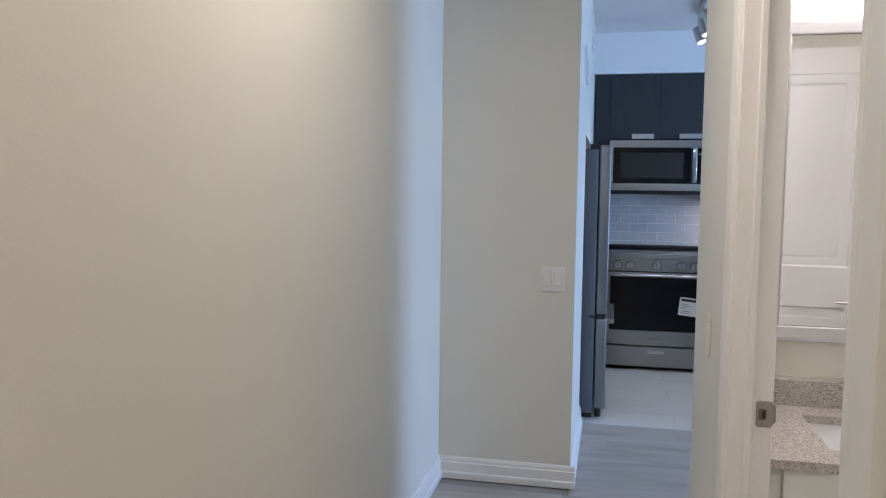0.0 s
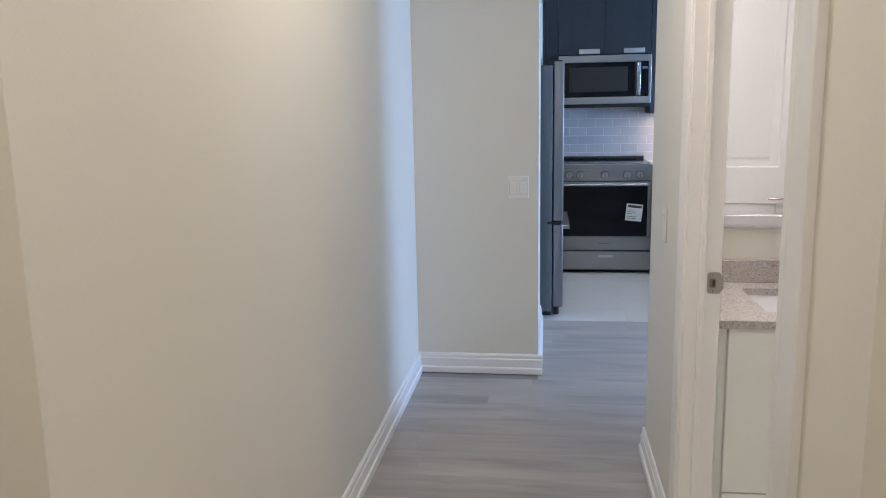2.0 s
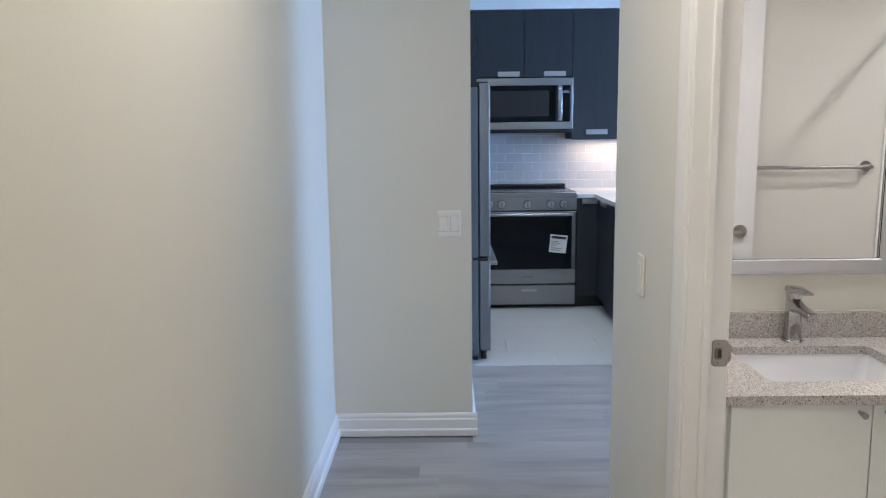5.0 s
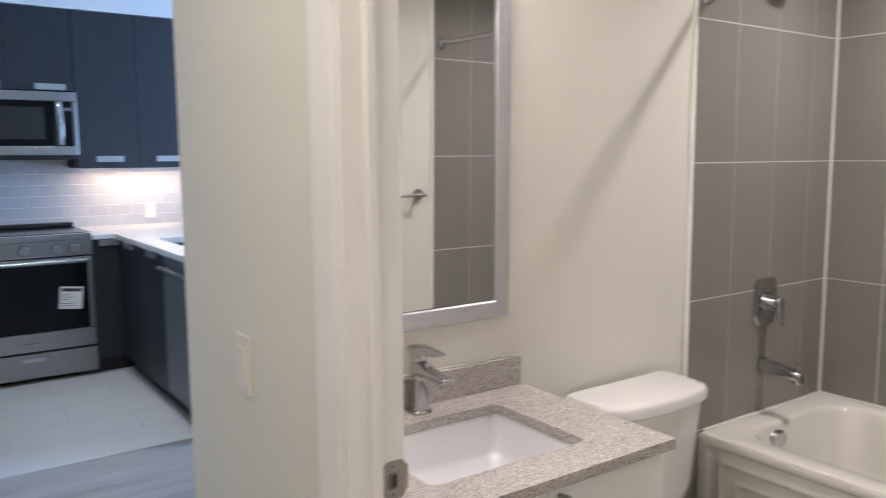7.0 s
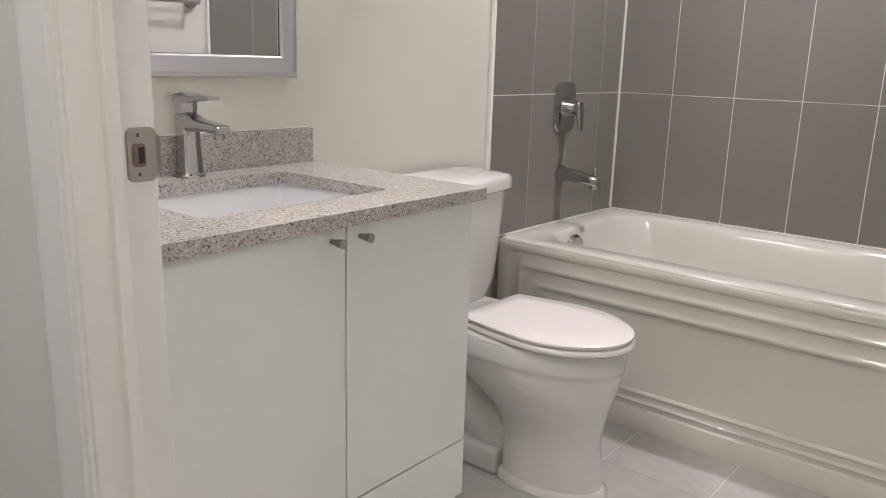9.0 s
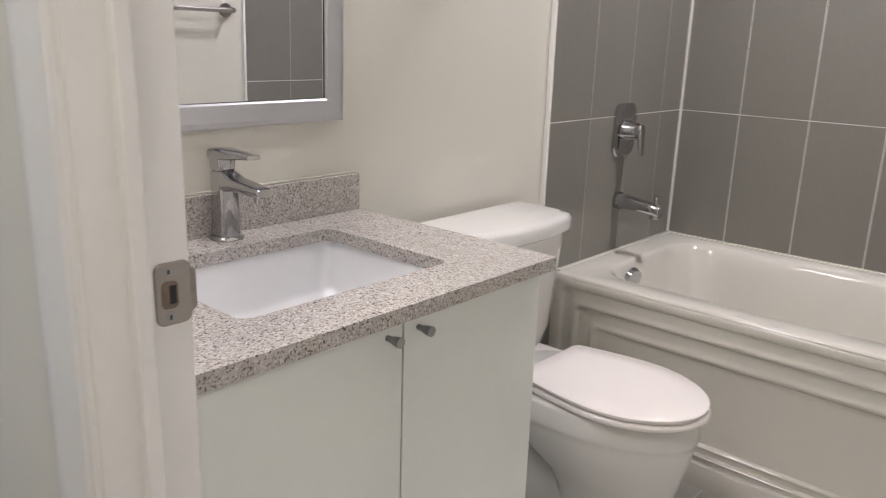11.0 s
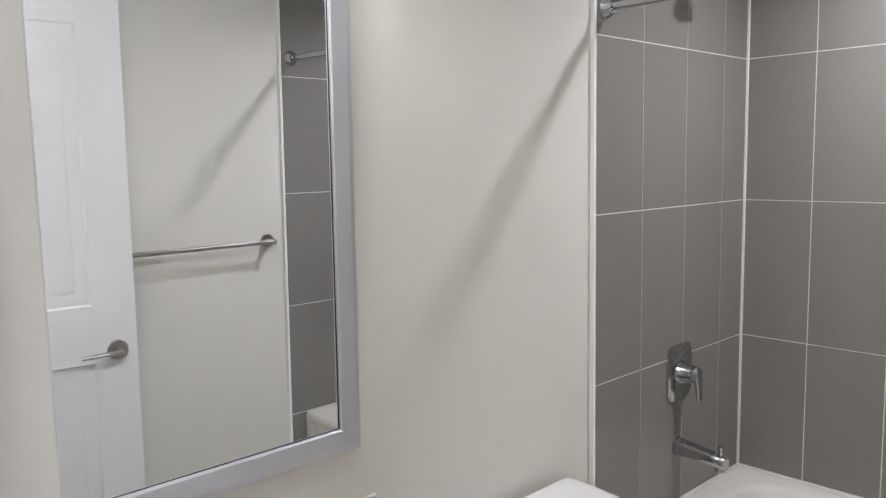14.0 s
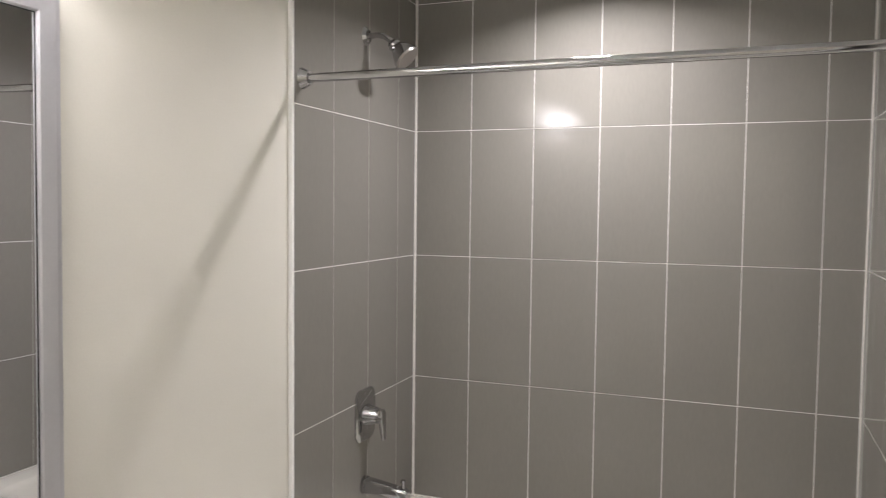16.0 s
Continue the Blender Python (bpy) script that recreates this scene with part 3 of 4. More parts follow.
part("bowl", loft([egg(0.100, -0.38, -0.662, BZ + 0.003), egg(0.092, -0.38, -0.653, BZ + 0.05), egg(0.086, -0.37, -0.644, BZ + 0.14), egg(0.089, -0.36, -0.645, 0.075), egg(0.104, -0.33, -0.652, 0.118),
                   egg(0.133, -0.28, -0.665, 0.165), egg(0.153, -0.22, -0.677, 0.212), egg(0.159, -0.20, -0.682, 0.242), egg(0.1605, -0.19, -0.684, 0.257), egg(0.1625, -0.185, -0.688, 0.261),
                   egg(0.164, -0.18, -0.690, 0.268), egg(0.164, -0.18, -0.690, 0.312), egg(0.158, -0.19, -0.684, 0.3185)]), PORC, toilet, smooth=50)
part("trapway", loft([[(w * math.cos(a * math.pi / 12), y, z + h * math.sin(a * math.pi / 12)) for a in range(24)] for y, z, w, h in
                      ((-0.05, 0.215, 0.05, 0.06), (-0.09, 0.20, 0.062, 0.075), (-0.15, 0.16, 0.068, 0.090), (-0.22, 0.09, 0.072, 0.10), (-0.28, 0.03, 0.074, 0.09), (-0.34, 0.01, 0.076, 0.08), (-0.41, 0.02, 0.072, 0.07))]), PORC, toilet, smooth=60)
part("rear_foot", box(-0.088, 0.088, -0.39, -0.08, BZ + 0.002, BZ + 0.075, 0.012, 3), PORC, toilet, smooth=40)
part("rear_column", box(-0.07, 0.07, -0.16, -0.05, BZ + 0.07, 0.28, 0.02, 3), PORC, toilet, smooth=40)
part("deck", box(-0.150, 0.150, -0.33, -0.02, 0.270, 0.3165, 0.015, 3), PORC, toilet, smooth=40)
part("foot", loft([egg(0.107, -0.37, -0.670, BZ + 0.004), egg(0.109, -0.37, -0.670, BZ + 0.014), egg(0.096, -0.375, -0.658, BZ + 0.03)]), PORC, toilet, smooth=50)
seat = part("seat", loft([egg(0.160, -0.292, -0.699, 0.3205, cut=0.124), egg(0.164, -0.289, -0.704, 0.3245, cut=0.128), egg(0.164, -0.289, -0.704, 0.333, cut=0.128), egg(0.160, -0.292, -0.700, 0.337, cut=0.124)]), SEATM, toilet, smooth=50)
part("lid", loft([egg(0.159, -0.291, -0.697, 0.3395, cut=0.126), egg(0.162, -0.288, -0.700, 0.343, cut=0.129), egg(0.162, -0.288, -0.700, 0.349, cut=0.129), egg(0.156, -0.294, -0.692, 0.3535, cut=0.123), egg(0.10, -0.34, -0.63, 0.356, cut=0.07)]), SEATM, toilet, "closed white plastic lid", 50)
for sx in (-0.075, 0.075):
    part("hinge", cyl((sx - 0.022, -0.281, 0.330), (sx + 0.022, -0.281, 0.330), 0.011, n=16), SEATM, toilet, smooth=30)


def tank_ring(w, front, z, bow, n=14):
    pts = [(-w, -0.025, z), (w, -0.025, z), (w, -0.10, z)]
    for i in range(n + 1):
        u = 1 - 2 * i / n
        pts.append((w * u * (0.97 if abs(u) == 1 else 1), front - bow * (1 - u * u) + 0.020 * abs(u) ** 8, z))
    return pts + [(-w, -0.10, z)]


part("tank", loft([tank_ring(0.176, -0.165, 0.318, 0.02), tank_ring(0.190, -0.178, 0.37, 0.022), tank_ring(0.212, -0.192, 0.635, 0.025)]), PORC, toilet, smooth=45)
part("tank_lid", loft([tank_ring(0.219, -0.199, 0.636, 0.028), tank_ring(0.226, -0.205, 0.642, 0.030), tank_ring(0.226, -0.205, 0.668, 0.030), tank_ring(0.220, -0.199, 0.678, 0.029), tank_ring(0.20, -0.18, 0.682, 0.027)]), PORC, toilet, smooth=45)
for sx in (-0.075, 0.075):
    part("bolt_cap", cyl((sx, -0.25, BZ + 0.074), (sx, -0.25, BZ + 0.092), 0.013, 0.008, n=16), PORC, toilet, smooth=40)

# bathtub
UX0, UX1, UZ = 1.640, 2.412, 0.428
tub = thing("bathtub", label="cream acrylic alcove bathtub with a panelled apron", category="bathtub")


def apron_ring(dx, zt, zb, inset, r):
    """A rounded rectangle in the plane of the apron, leaning back a little towards its foot."""
    return [(UX0 + dx + 0.010 * (0.42 - z), y, z) for y, z in rrect(BY0 + 0.004 + inset, -0.0127 - inset, zb, zt, r, 5)]


rings = [[(UX0 + 0.05, y, z) for _, y, z in apron_ring(0, UZ - 0.010, BZ + 0.003, 0.0, 0.001)],
         apron_ring(0.006, UZ - 0.008, BZ + 0.003, 0.0, 0.001), apron_ring(0.0, UZ - 0.014, BZ + 0.003, 0.001, 0.001)]
for dx, z in ((0.000, 0.398), (0.003, 0.391), (0.010, 0.386), (0.010, 0.362), (0.008, 0.353), (0.003, 0.349), (0.002, 0.344), (0.005, 0.338), (0.014, 0.333), (0.016, 0.303),
              (0.013, 0.294), (0.008, 0.290), (0.008, 0.285), (0.012, 0.278), (0.021, 0.272)):
    rings.append(apron_ring(dx, z, -0.022 + (0.386 - z) * 0.47, 0.042 + (0.386 - z) * 1.05, 0.022))
part("apron", loft(rings, cap0=False), ACRYL, tub, smooth=50)


def tub_ring(x0, x1, y0, y1, r, z, swell):
    """A rounded rectangle whose front side swells inward at the far half, as an arm rest does."""
    pts = rrect(x0, x1, y0, y1, r, 8)
    side = []
    for i in range(1, 16):
        u = i / 16
        w = min(1.0, max(0.0, (u - 0.42) / 0.2)) * min(1.0, max(0.0, (1.0 - u) / 0.12))
        side.append((x0 + swell * w * w * (3 - 2 * w), y1 - r + (y0 + r - (y1 - r)) * u))
    pts = pts[:18] + side + pts[18:]
    return [(x, y, z) for x, y in pts]


rim = []
for i, z, r in ((0.0, UZ - 0.008, 0.004), (0.004, UZ - 0.001, 0.006), (0.010, UZ, 0.008)):
    rim.append(tub_ring(UX0 + 0.003 + i, UX1 - i, BY0 + 0.004 + i, -0.016 - i, r, z, 0.0))
for i, z, r, sw_in in ((0.0, UZ, 0.12, 0.012), (0.008, UZ - 0.004, 0.125, 0.014), (0.016, UZ - 0.018, 0.13, 0.018), (0.022, UZ - 0.040, 0.135, 0.050), (0.03, UZ - 0.060, 0.14, 0.075),
                       (0.055, 0.24, 0.15, 0.045), (0.08, 0.14, 0.16, 0.01), (0.13, 0.105, 0.15, 0.0), (0.2, 0.10, 0.10, 0.0)):
    rim.append(tub_ring(UX0 + 0.085 + i, UX1 - 0.075 - i, BY0 + 0.10 + i * 1.6, -0.105 - i, r, z, sw_in))
part("basin", loft(rim, cap0=False), ACRYL, tub, smooth=55)
part("tile_flange", box(UX1 - 0.014, UX1 + 0.0005, BY0 + 0.004, -0.016, UZ - 0.004, UZ + 0.005, 0.002), ACRYL, tub, smooth=40)
part("tile_flange", box(UX0 + 0.02, UX1 - 0.014, -0.028, -0.0125, UZ - 0.004, UZ + 0.005, 0.002), ACRYL, tub, smooth=40)
part("overflow_plate", cyl((1.920, -0.136, 0.377), (1.916, -0.152, 0.374), 0.036, 0.031, n=32), CHROME, tub, "chrome overflow plate", 40)
part("drain", cyl((1.985, -0.36, 0.099), (1.985, -0.36, 0.104), 0.03, n=28), CHROME, tub, "chrome drain", 40)

# tub fittings on the tiled wall
VALX, WY = 2.002, -0.013
valve = thing("shower_valve", label="chrome shower valve with a lever on grey tiles", category="shower valve")
part("plate", loft([[(VALX + x, y, 0.842 + z) for x, z in rrect(-0.068 + i, 0.068 - i, -0.086 + i, 0.086 - i, 0.032, 6)] for i, y in ((0.0, WY), (0.0, WY - 0.005), (0.006, WY - 0.010))]), CHROME, valve, smooth=40)
part("hub", cyl((VALX, WY - 0.008, 0.842), (VALX, WY - 0.052, 0.842), 0.036, 0.026, n=32), CHROME, valve, smooth=40)
part("collar", cyl((VALX, WY - 0.050, 0.842), (VALX, WY - 0.070, 0.842), 0.022, 0.019, n=28), CHROME, valve, smooth=40)
part("lever", loft([[(VALX + a, WY - 0.062 - t * 0.10 + b, 0.862 - t) for a, b in rrect(-w, w, -h, h, h * 0.8, 4)] for t, w, h in
                    ((0.0, 0.014, 0.008), (0.012, 0.019, 0.011), (0.04, 0.017, 0.009), (0.075, 0.014, 0.007), (0.098, 0.011, 0.005))]), CHROME, valve, smooth=40)
spout = thing("tub_spout", label="chrome tub spout on grey tiles", category="tub spout")
part("flange", cyl((VALX, WY, 0.605), (VALX, WY - 0.012, 0.605), 0.030, n=28), CHROME, spout, smooth=40)
part("pipe", loft([[(VALX + a, WY - t, 0.605 - d + b) for a, b in rrect(-w, w, -h, h, min(w, h) * 0.7, 5)] for t, d, w, h in
                   ((0.008, 0, 0.024, 0.026), (0.06, 0.002, 0.022, 0.022), (0.12, 0.008, 0.021, 0.018), (0.150, 0.014, 0.020, 0.020), (0.160, 0.018, 0.017, 0.018))]), CHROME, spout, smooth=40)
part("outlet", cyl((VALX, WY - 0.142, 0.565), (VALX, WY - 0.142, 0.595), 0.017, n=20), CHROME, spout, smooth=40)
knob = part("diverter", cyl((VALX, WY - 0.142, 0.600), (VALX, WY - 0.142, 0.632), 0.006, 0.005, n=16), CHROME, spout, "small lift knob", 30)
part("cap", cyl((VALX, WY - 0.142, 0.631), (VALX, WY - 0.142, 0.639), 0.009, 0.008, n=18), CHROME, knob, smooth=30)
shower = thing("shower_fixture", label="chrome shower head on a bent arm above the tub", category="shower head")
part("flange", cyl((VALX, WY, 2.074), (VALX, WY - 0.010, 2.074), 0.030, 0.020, n=28), CHROME, shower, smooth=40)
part("arm", sweep([(VALX, WY - 0.005, 2.074), (VALX, WY - 0.04, 2.075), (VALX, WY - 0.065, 2.070), (VALX, WY - 0.088, 2.054), (VALX, WY - 0.10, 2.040)], 0.0095), CHROME, shower, smooth=40)
head = part("head", loft([[(VALX + r * math.cos(a * math.pi / 16), WY - 0.092 - d * 0.72 + r * 0.69 * math.sin(a * math.pi / 16), 2.048 - d * 0.69 - r * 0.72 * math.sin(a * math.pi / 16)) for a in range(32)]
                          for d, r in ((0.0, 0.016), (0.012, 0.022), (0.02, 0.020), (0.04, 0.032), (0.062, 0.043), (0.072, 0.045))]), CHROME, shower, smooth=40)
part("face", cyl((VALX, WY - 0.1438, 1.9983), (VALX, WY - 0.1485, 1.9938), 0.043, 0.039, n=32), NICKEL, head, "grey spray face", 30)

rod = thing("shower_rod", label="straight chrome shower curtain rod with no curtain", category="curtain rod")
RX, RZ = 1.618, 1.880
part("pipe", cyl((RX, -0.014, RZ), (RX, BY0 + 0.014, RZ), 0.0125, n=24), CHROME, rod, smooth=30)
for y, s in ((-0.0125, -1), (BY0 + 0.0125, 1)):
    part("flange", cyl((RX, y, RZ), (RX, y + s * 0.022, RZ), 0.030, 0.019, n=28), CHROME, rod, smooth=40)

bar = thing("towel_bar", label="brushed nickel towel bar on the off-white wall", category="towel bar")
for x in (0.90, 1.485):
    part("rosette", cyl((x, BY0 + 0.001, 1.165), (x, BY0 + 0.012, 1.165), 0.026, n=28), NICKEL, bar, smooth=30)
    part("post", cyl((x, BY0 + 0.010, 1.165), (x, BY0 + 0.068, 1.165), 0.010, n=16), NICKEL, bar, smooth=30)
part("rail", cyl((0.885, BY0 + 0.060, 1.165), (1.494, BY0 + 0.060, 1.165), 0.009, n=18), NICKEL, bar, smooth=30)

down = thing("tub_downlight", label="lit round recessed light above the tub", category="ceiling lamp")
part("trim_ring", plate_with_hole([(2.018 + 0.065 * math.cos(a * math.pi / 16), -0.70 + 0.065 * math.sin(a * math.pi / 16)) for a in range(32)],
                                  [(2.018 + 0.05 * math.cos(a * math.pi / 16), -0.70 + 0.05 * math.sin(a * math.pi / 16)) for a in range(32)], HB - 0.006, HB - 0.0005), PLASTIC, down)
part("lens", cyl((2.018, -0.70, HB - 0.0055), (2.018, -0.70, HB - 0.001), 0.05, n=32), GLOW, down, "glowing lens")
for nm, lx, ly in (("hall_light", -0.6, -0.9), ("foyer_light", -0.6, -3.0)):
    hl = thing("ceiling_light", label="round white flush ceiling light in the corridor", category="ceiling lamp", group="flush ceiling lights")
    part("base", cyl((lx, ly, HC - 0.03), (lx, ly, HC - 0.0005), 0.17, n=40), PLASTIC, hl, smooth=30)
    part("diffuser", cyl((lx, ly, HC - 0.085), (lx, ly, HC - 0.031), 0.12, 0.16, n=40), GLOW, hl, smooth=40)

# ---- corridor things ----
sw = thing("light_switch", label="white double rocker light switch plate on the wall", category="light switch")
part("plate", box(-0.620, -0.515, YS - 0.006, YS - 0.0002, 0.924, 1.039, 0.003), SWITCHM, sw)
for x in (-0.5935, -0.5415):
    part("reveal", box(x - 0.0195, x + 0.0195, YS - 0.0066, YS - 0.0058, 0.9465, 1.0155), DULLG, sw)
    part("rocker", box(x - 0.018, x + 0.018, YS - 0.009, YS - 0.005, 0.948, 1.014, 0.0015), SWITCHM, sw, "white rocker")
sp = thing("wall_switch_plate", label="white single rocker switch plate beside the bathroom door", category="light switch")
part("plate", box(XR - 0.006, XR - 0.0002, -0.245, -0.175, 0.925, 1.040, 0.003), PLATE, sp)
part("rocker", box(XR - 0.009, XR - 0.005, -0.227, -0.193, 0.949, 1.016, 0.0015), PLATE, sp)
for y0, y1, z0, z1 in ((1.62, 1.95, 1.98, 2.14), (2.85, 3.15, 2.36, 2.47)):
    vent = thing("air_vent", label="small slatted wall vent high on the white wall", category="vent", group="wall vents")
    # the wall has no hole here: a black sheet gives the duct's shade
    part("backing", box(XS + 0.0005, XS + 0.004, y0 + 0.012, y1 - 0.012, z0 + 0.012, z1 - 0.012), BLACK, vent, "black sheet for the shade behind the slats")
    bm = bmesh.new()
    for a, b, c, d in ((y0, y1, z0, z0 + 0.014), (y0, y1, z1 - 0.014, z1), (y0, y0 + 0.014, z0 + 0.014, z1 - 0.014), (y1 - 0.014, y1, z0 + 0.014, z1 - 0.014)):
        box(XS + 0.0005, XS + 0.010, a, b, c, d, bm=bm)
    part("frame", bm, PLASTIC, vent)
    k = 5
    for i in range(k):
        z = z0 + 0.02 + (z1 - z0 - 0.04) * (i + 0.5) / k
        part("slat", box(XS + 0.003, XS + 0.009, y0 + 0.014, y1 - 0.014, z - 0.004, z + 0.004), PLASTIC, vent)

# ---- kitchen things ----
SX0, SX1, SF = -0.335, 0.425, 3.62


def pull(parent, x, z, y, width=0.17, axis="y"):
    """A flat tab pull under or over a cabinet front."""
    if axis == "y":
        bm = box(x - width / 2, x + width / 2, y - 0.016, y - 0.001, z - 0.02, z + 0.02, 0.002)
    else:
        bm = box(y - 0.016, y - 0.001, x - width / 2, x + width / 2, z - 0.02, z + 0.02, 0.002)
    return part("pull", bm, PULL, parent, "flat aluminium tab pull")


def upper(x0, x1, z0, z1, px):
    c = thing("upper_cabinet", label="dark blue-grey flat-front upper kitchen cabinet", category="cabinet", group="upper cabinets")
    part("body", box(x0, x1, 3.94, YK - 0.002, z0, z1), DARKC, c)
    d = part("door", box(x0 + 0.001, x1 - 0.001, 3.92, 3.939, z0 - 0.004, z1 - 0.003, 0.001), DARKC, c)
    if px is not None:
        pull(d, px, z0 + 0.058 if z0 < 1.5 else z0 + 0.02, 3.92)


upper(-0.452, SX0 - 0.001, 1.325, 2.325, None)
upper(SX0, 0.045, 1.812, 2.325, -0.078)
upper(0.047, SX1, 1.812, 2.325, 0.288)
upper(SX1 + 0.002, 0.815, 1.316, 2.325, 0.626)
upper(0.817, 1.205, 1.316, 2.325, 1.01)
upper(1.207, 1.60, 1.316, 2.325, 1.40)

mw = thing("microwave", label="stainless over-the-range microwave with a black glass door", category="microwave")
part("body", box(SX0 + 0.002, SX1 - 0.002, 3.88, YK - 0.003, 1.378, 1.798, 0.003), BLACK, mw)
part("bottom_vent", box(SX0 + 0.02, SX1 - 0.02, 3.90, 4.20, 1.370, 1.378), BLACK, mw)
part("top_trim", box(SX0, SX1, 3.855, 3.88, 1.740, 1.798, 0.003), STEEL, mw)
part("bottom_trim", box(SX0, SX1, 3.855, 3.88, 1.40, 1.455, 0.003), STEEL, mw)
for x0, x1 in ((SX0, SX0 + 0.03), (SX1 - 0.022, SX1)):
    part("side_trim", box(x0, x1, 3.857, 3.88, 1.456, 1.739, 0.002), STEEL, mw)
d = part("door", box(SX0 + 0.032, 0.292, 3.862, 3.88, 1.458, 1.738, 0.002), BGLASS, mw, "black glass door")
part("window", box(SX0 + 0.09, 0.235, 3.8605, 3.862, 1.50, 1.70, 0.0005), BLACK, d)
part("handle", loft([[(x, y, z) for x, y in rrect(0.300, 0.338, 3.815 + b, 3.842 + b, 0.010, 4)] for z, b in ((1.465, 0.015), (1.50, 0.002), (1.60, -0.004), (1.70, 0.002), (1.735, 0.015))]), CHROME, d, "bright curved handle", 40)
part("control_panel", box(0.344, SX1 - 0.024, 3.863, 3.88, 1.458, 1.738, 0.002), BGLASS, mw)
part("display", box(0.352, 0.395, 3.8615, 3.863, 1.68, 1.70), STEELD, mw)

stove = thing("range", label="stainless slide-in range with black oven door and energy tag", category="stove")
part("body", box(SX0 + 0.003, SX1 - 0.003, SF + 0.045, YK - 0.02, 0.02, 0.90, 0.002), BLACK, stove)
part("cooktop", box(SX0, SX1, SF + 0.03, YK - 0.01, 0.9005, 0.918, 0.003), BGLASS, stove, "black glass cooktop")
part("rear_vent", box(SX0 + 0.004, SX1 - 0.004, YK - 0.085, YK - 0.014, 0.9185, 0.944, 0.006), BLACK, stove, "black rear vent rail")
part("front_trim", box(SX0, SX1, SF + 0.006, SF + 0.03, 0.872, 0.915, 0.004), STEEL, stove)
part("control_panel", loft([[(x, SF + 0.004, 0.778), (x, SF + 0.045, 0.778), (x, SF + 0.045, 0.871), (x, SF + 0.008, 0.871)] for x in (SX0, SX1)]), STEEL, stove, "stainless control panel")
for x in (-0.245, -0.155, 0.045, 0.225, 0.325):
    k = part("knob", cyl((x, SF - 0.022, 0.822), (x, SF + 0.012, 0.826), 0.026, 0.030, n=28), PULL, stove, "round metal knob with a dark ring", 30)
    part("ring", cyl((x, SF + 0.001, 0.8245), (x, SF + 0.012, 0.8255), 0.0325, n=28), BLACK, k, smooth=30)
    part("grip", box(x - 0.005, x + 0.005, SF - 0.032, SF - 0.020, 0.797, 0.847, 0.003), STEEL, k)
od = part("oven_door", box(SX0 + 0.004, SX1 - 0.004, SF, SF + 0.044, 0.318, 0.768, 0.004), STEEL, stove)
part("window", box(SX0 + 0.035, SX1 - 0.035, SF - 0.002, SF + 0.002, 0.318, 0.735, 0.002), BGLASS, od, "black oven glass")
part("handle", cyl((SX0 + 0.05, SF - 0.045, 0.748), (SX1 - 0.05, SF - 0.045, 0.748), 0.012, n=18), STEEL, od, smooth=30)
for x in (SX0 + 0.07, SX1 - 0.07):
    part("bracket", box(x - 0.012, x + 0.012, SF - 0.045, SF, 0.740, 0.757, 0.003), STEEL, od)
part("door_foot", box(SX0 + 0.004, SX1 - 0.004, SF - 0.001, SF + 0.044, 0.200, 0.314, 0.004), STEEL, stove)
part("emblem", box(0.0, 0.09, SF - 0.002, SF, 0.252, 0.258), STEELD, stove)
dr = part("drawer", box(SX0 + 0.004, SX1 - 0.004, SF, SF + 0.044, 0.035, 0.188, 0.004), STEEL, stove, "stainless storage drawer")
part("tag", box(0.0, 0.12, SF - 0.004, SF - 0.0005, 0.138, 0.160, 0.001), PULL, dr, "pale handle strip")
tag = thing("energy_tag", pose(0.285, SF - 0.0045, 0.515, 0, 6, 0), label="white printed paper tag taped to the oven door", category="paper tag")
part("sheet", box(-0.066, 0.066, -0.0005, 0.0015, -0.07, 0.07), PAPER, tag)
part("printed_bar", box(-0.056, 0.056, -0.0015, -0.0006, 0.040, 0.060), INK, tag, "black heading bar")
for z, w in ((0.018, 0.03), (0.004, 0.042), (-0.012, 0.025), (-0.035, 0.05), (-0.05, 0.046)):
    part("printed_line", box(-0.054, -0.054 + w * 1.6, -0.0015, -0.0006, z - 0.002, z + 0.002), STEELD, tag)

fridge = thing("refrigerator", label="tall stainless bottom-freezer refrigerator with grey sides", category="refrigerator")
FY0, FY1, FXF = 2.235, 2.985, -0.392
part("cabinet", box(-1.06, FXF, FY0, FY1, 0.03, 1.640, 0.004), STEELD, fridge, "matte dark grey cabinet")
part("upper_door", box(FXF + 0.006, -0.318, FY0 + 0.002, FY1 - 0.002, 0.640, 1.665, 0.010, 3), FRIDGED, fridge, "stainless upper door", 40)
part("freezer_door", box(FXF + 0.006, -0.318, FY0 + 0.002, FY1 - 0.002, 0.060, 0.620, 0.010, 3), FRIDGED, fridge, "stainless freezer door", 40)
part("hinge_cover", box(FXF - 0.05, -0.33, FY0 + 0.01, FY0 + 0.06, 1.641, 1.672, 0.003), BLACK, fridge)
part("middle_hinge", box(FXF - 0.03, -0.33, FY0 - 0.006, FY0 + 0.03, 0.622, 0.638, 0.002), BLACK, fridge)
part("door_grip", box(-0.330, -0.275, FY0 + 0.03, FY1 - 0.03, 0.585, 0.612, 0.006), STEEL, fridge)
part("kick_plate", box(-1.0, FXF - 0.005, FY0 + 0.01, FY1 - 0.01, 0.0, 0.03), BLACK, fridge)
for y in (FY0 + 0.05, FY1 - 0.05):
    part("foot", cyl((-0.36, y, 0.0), (-0.36, y, 0.062), 0.018, n=14), BLACK, fridge)

BX = 0.585   # front of the sink run


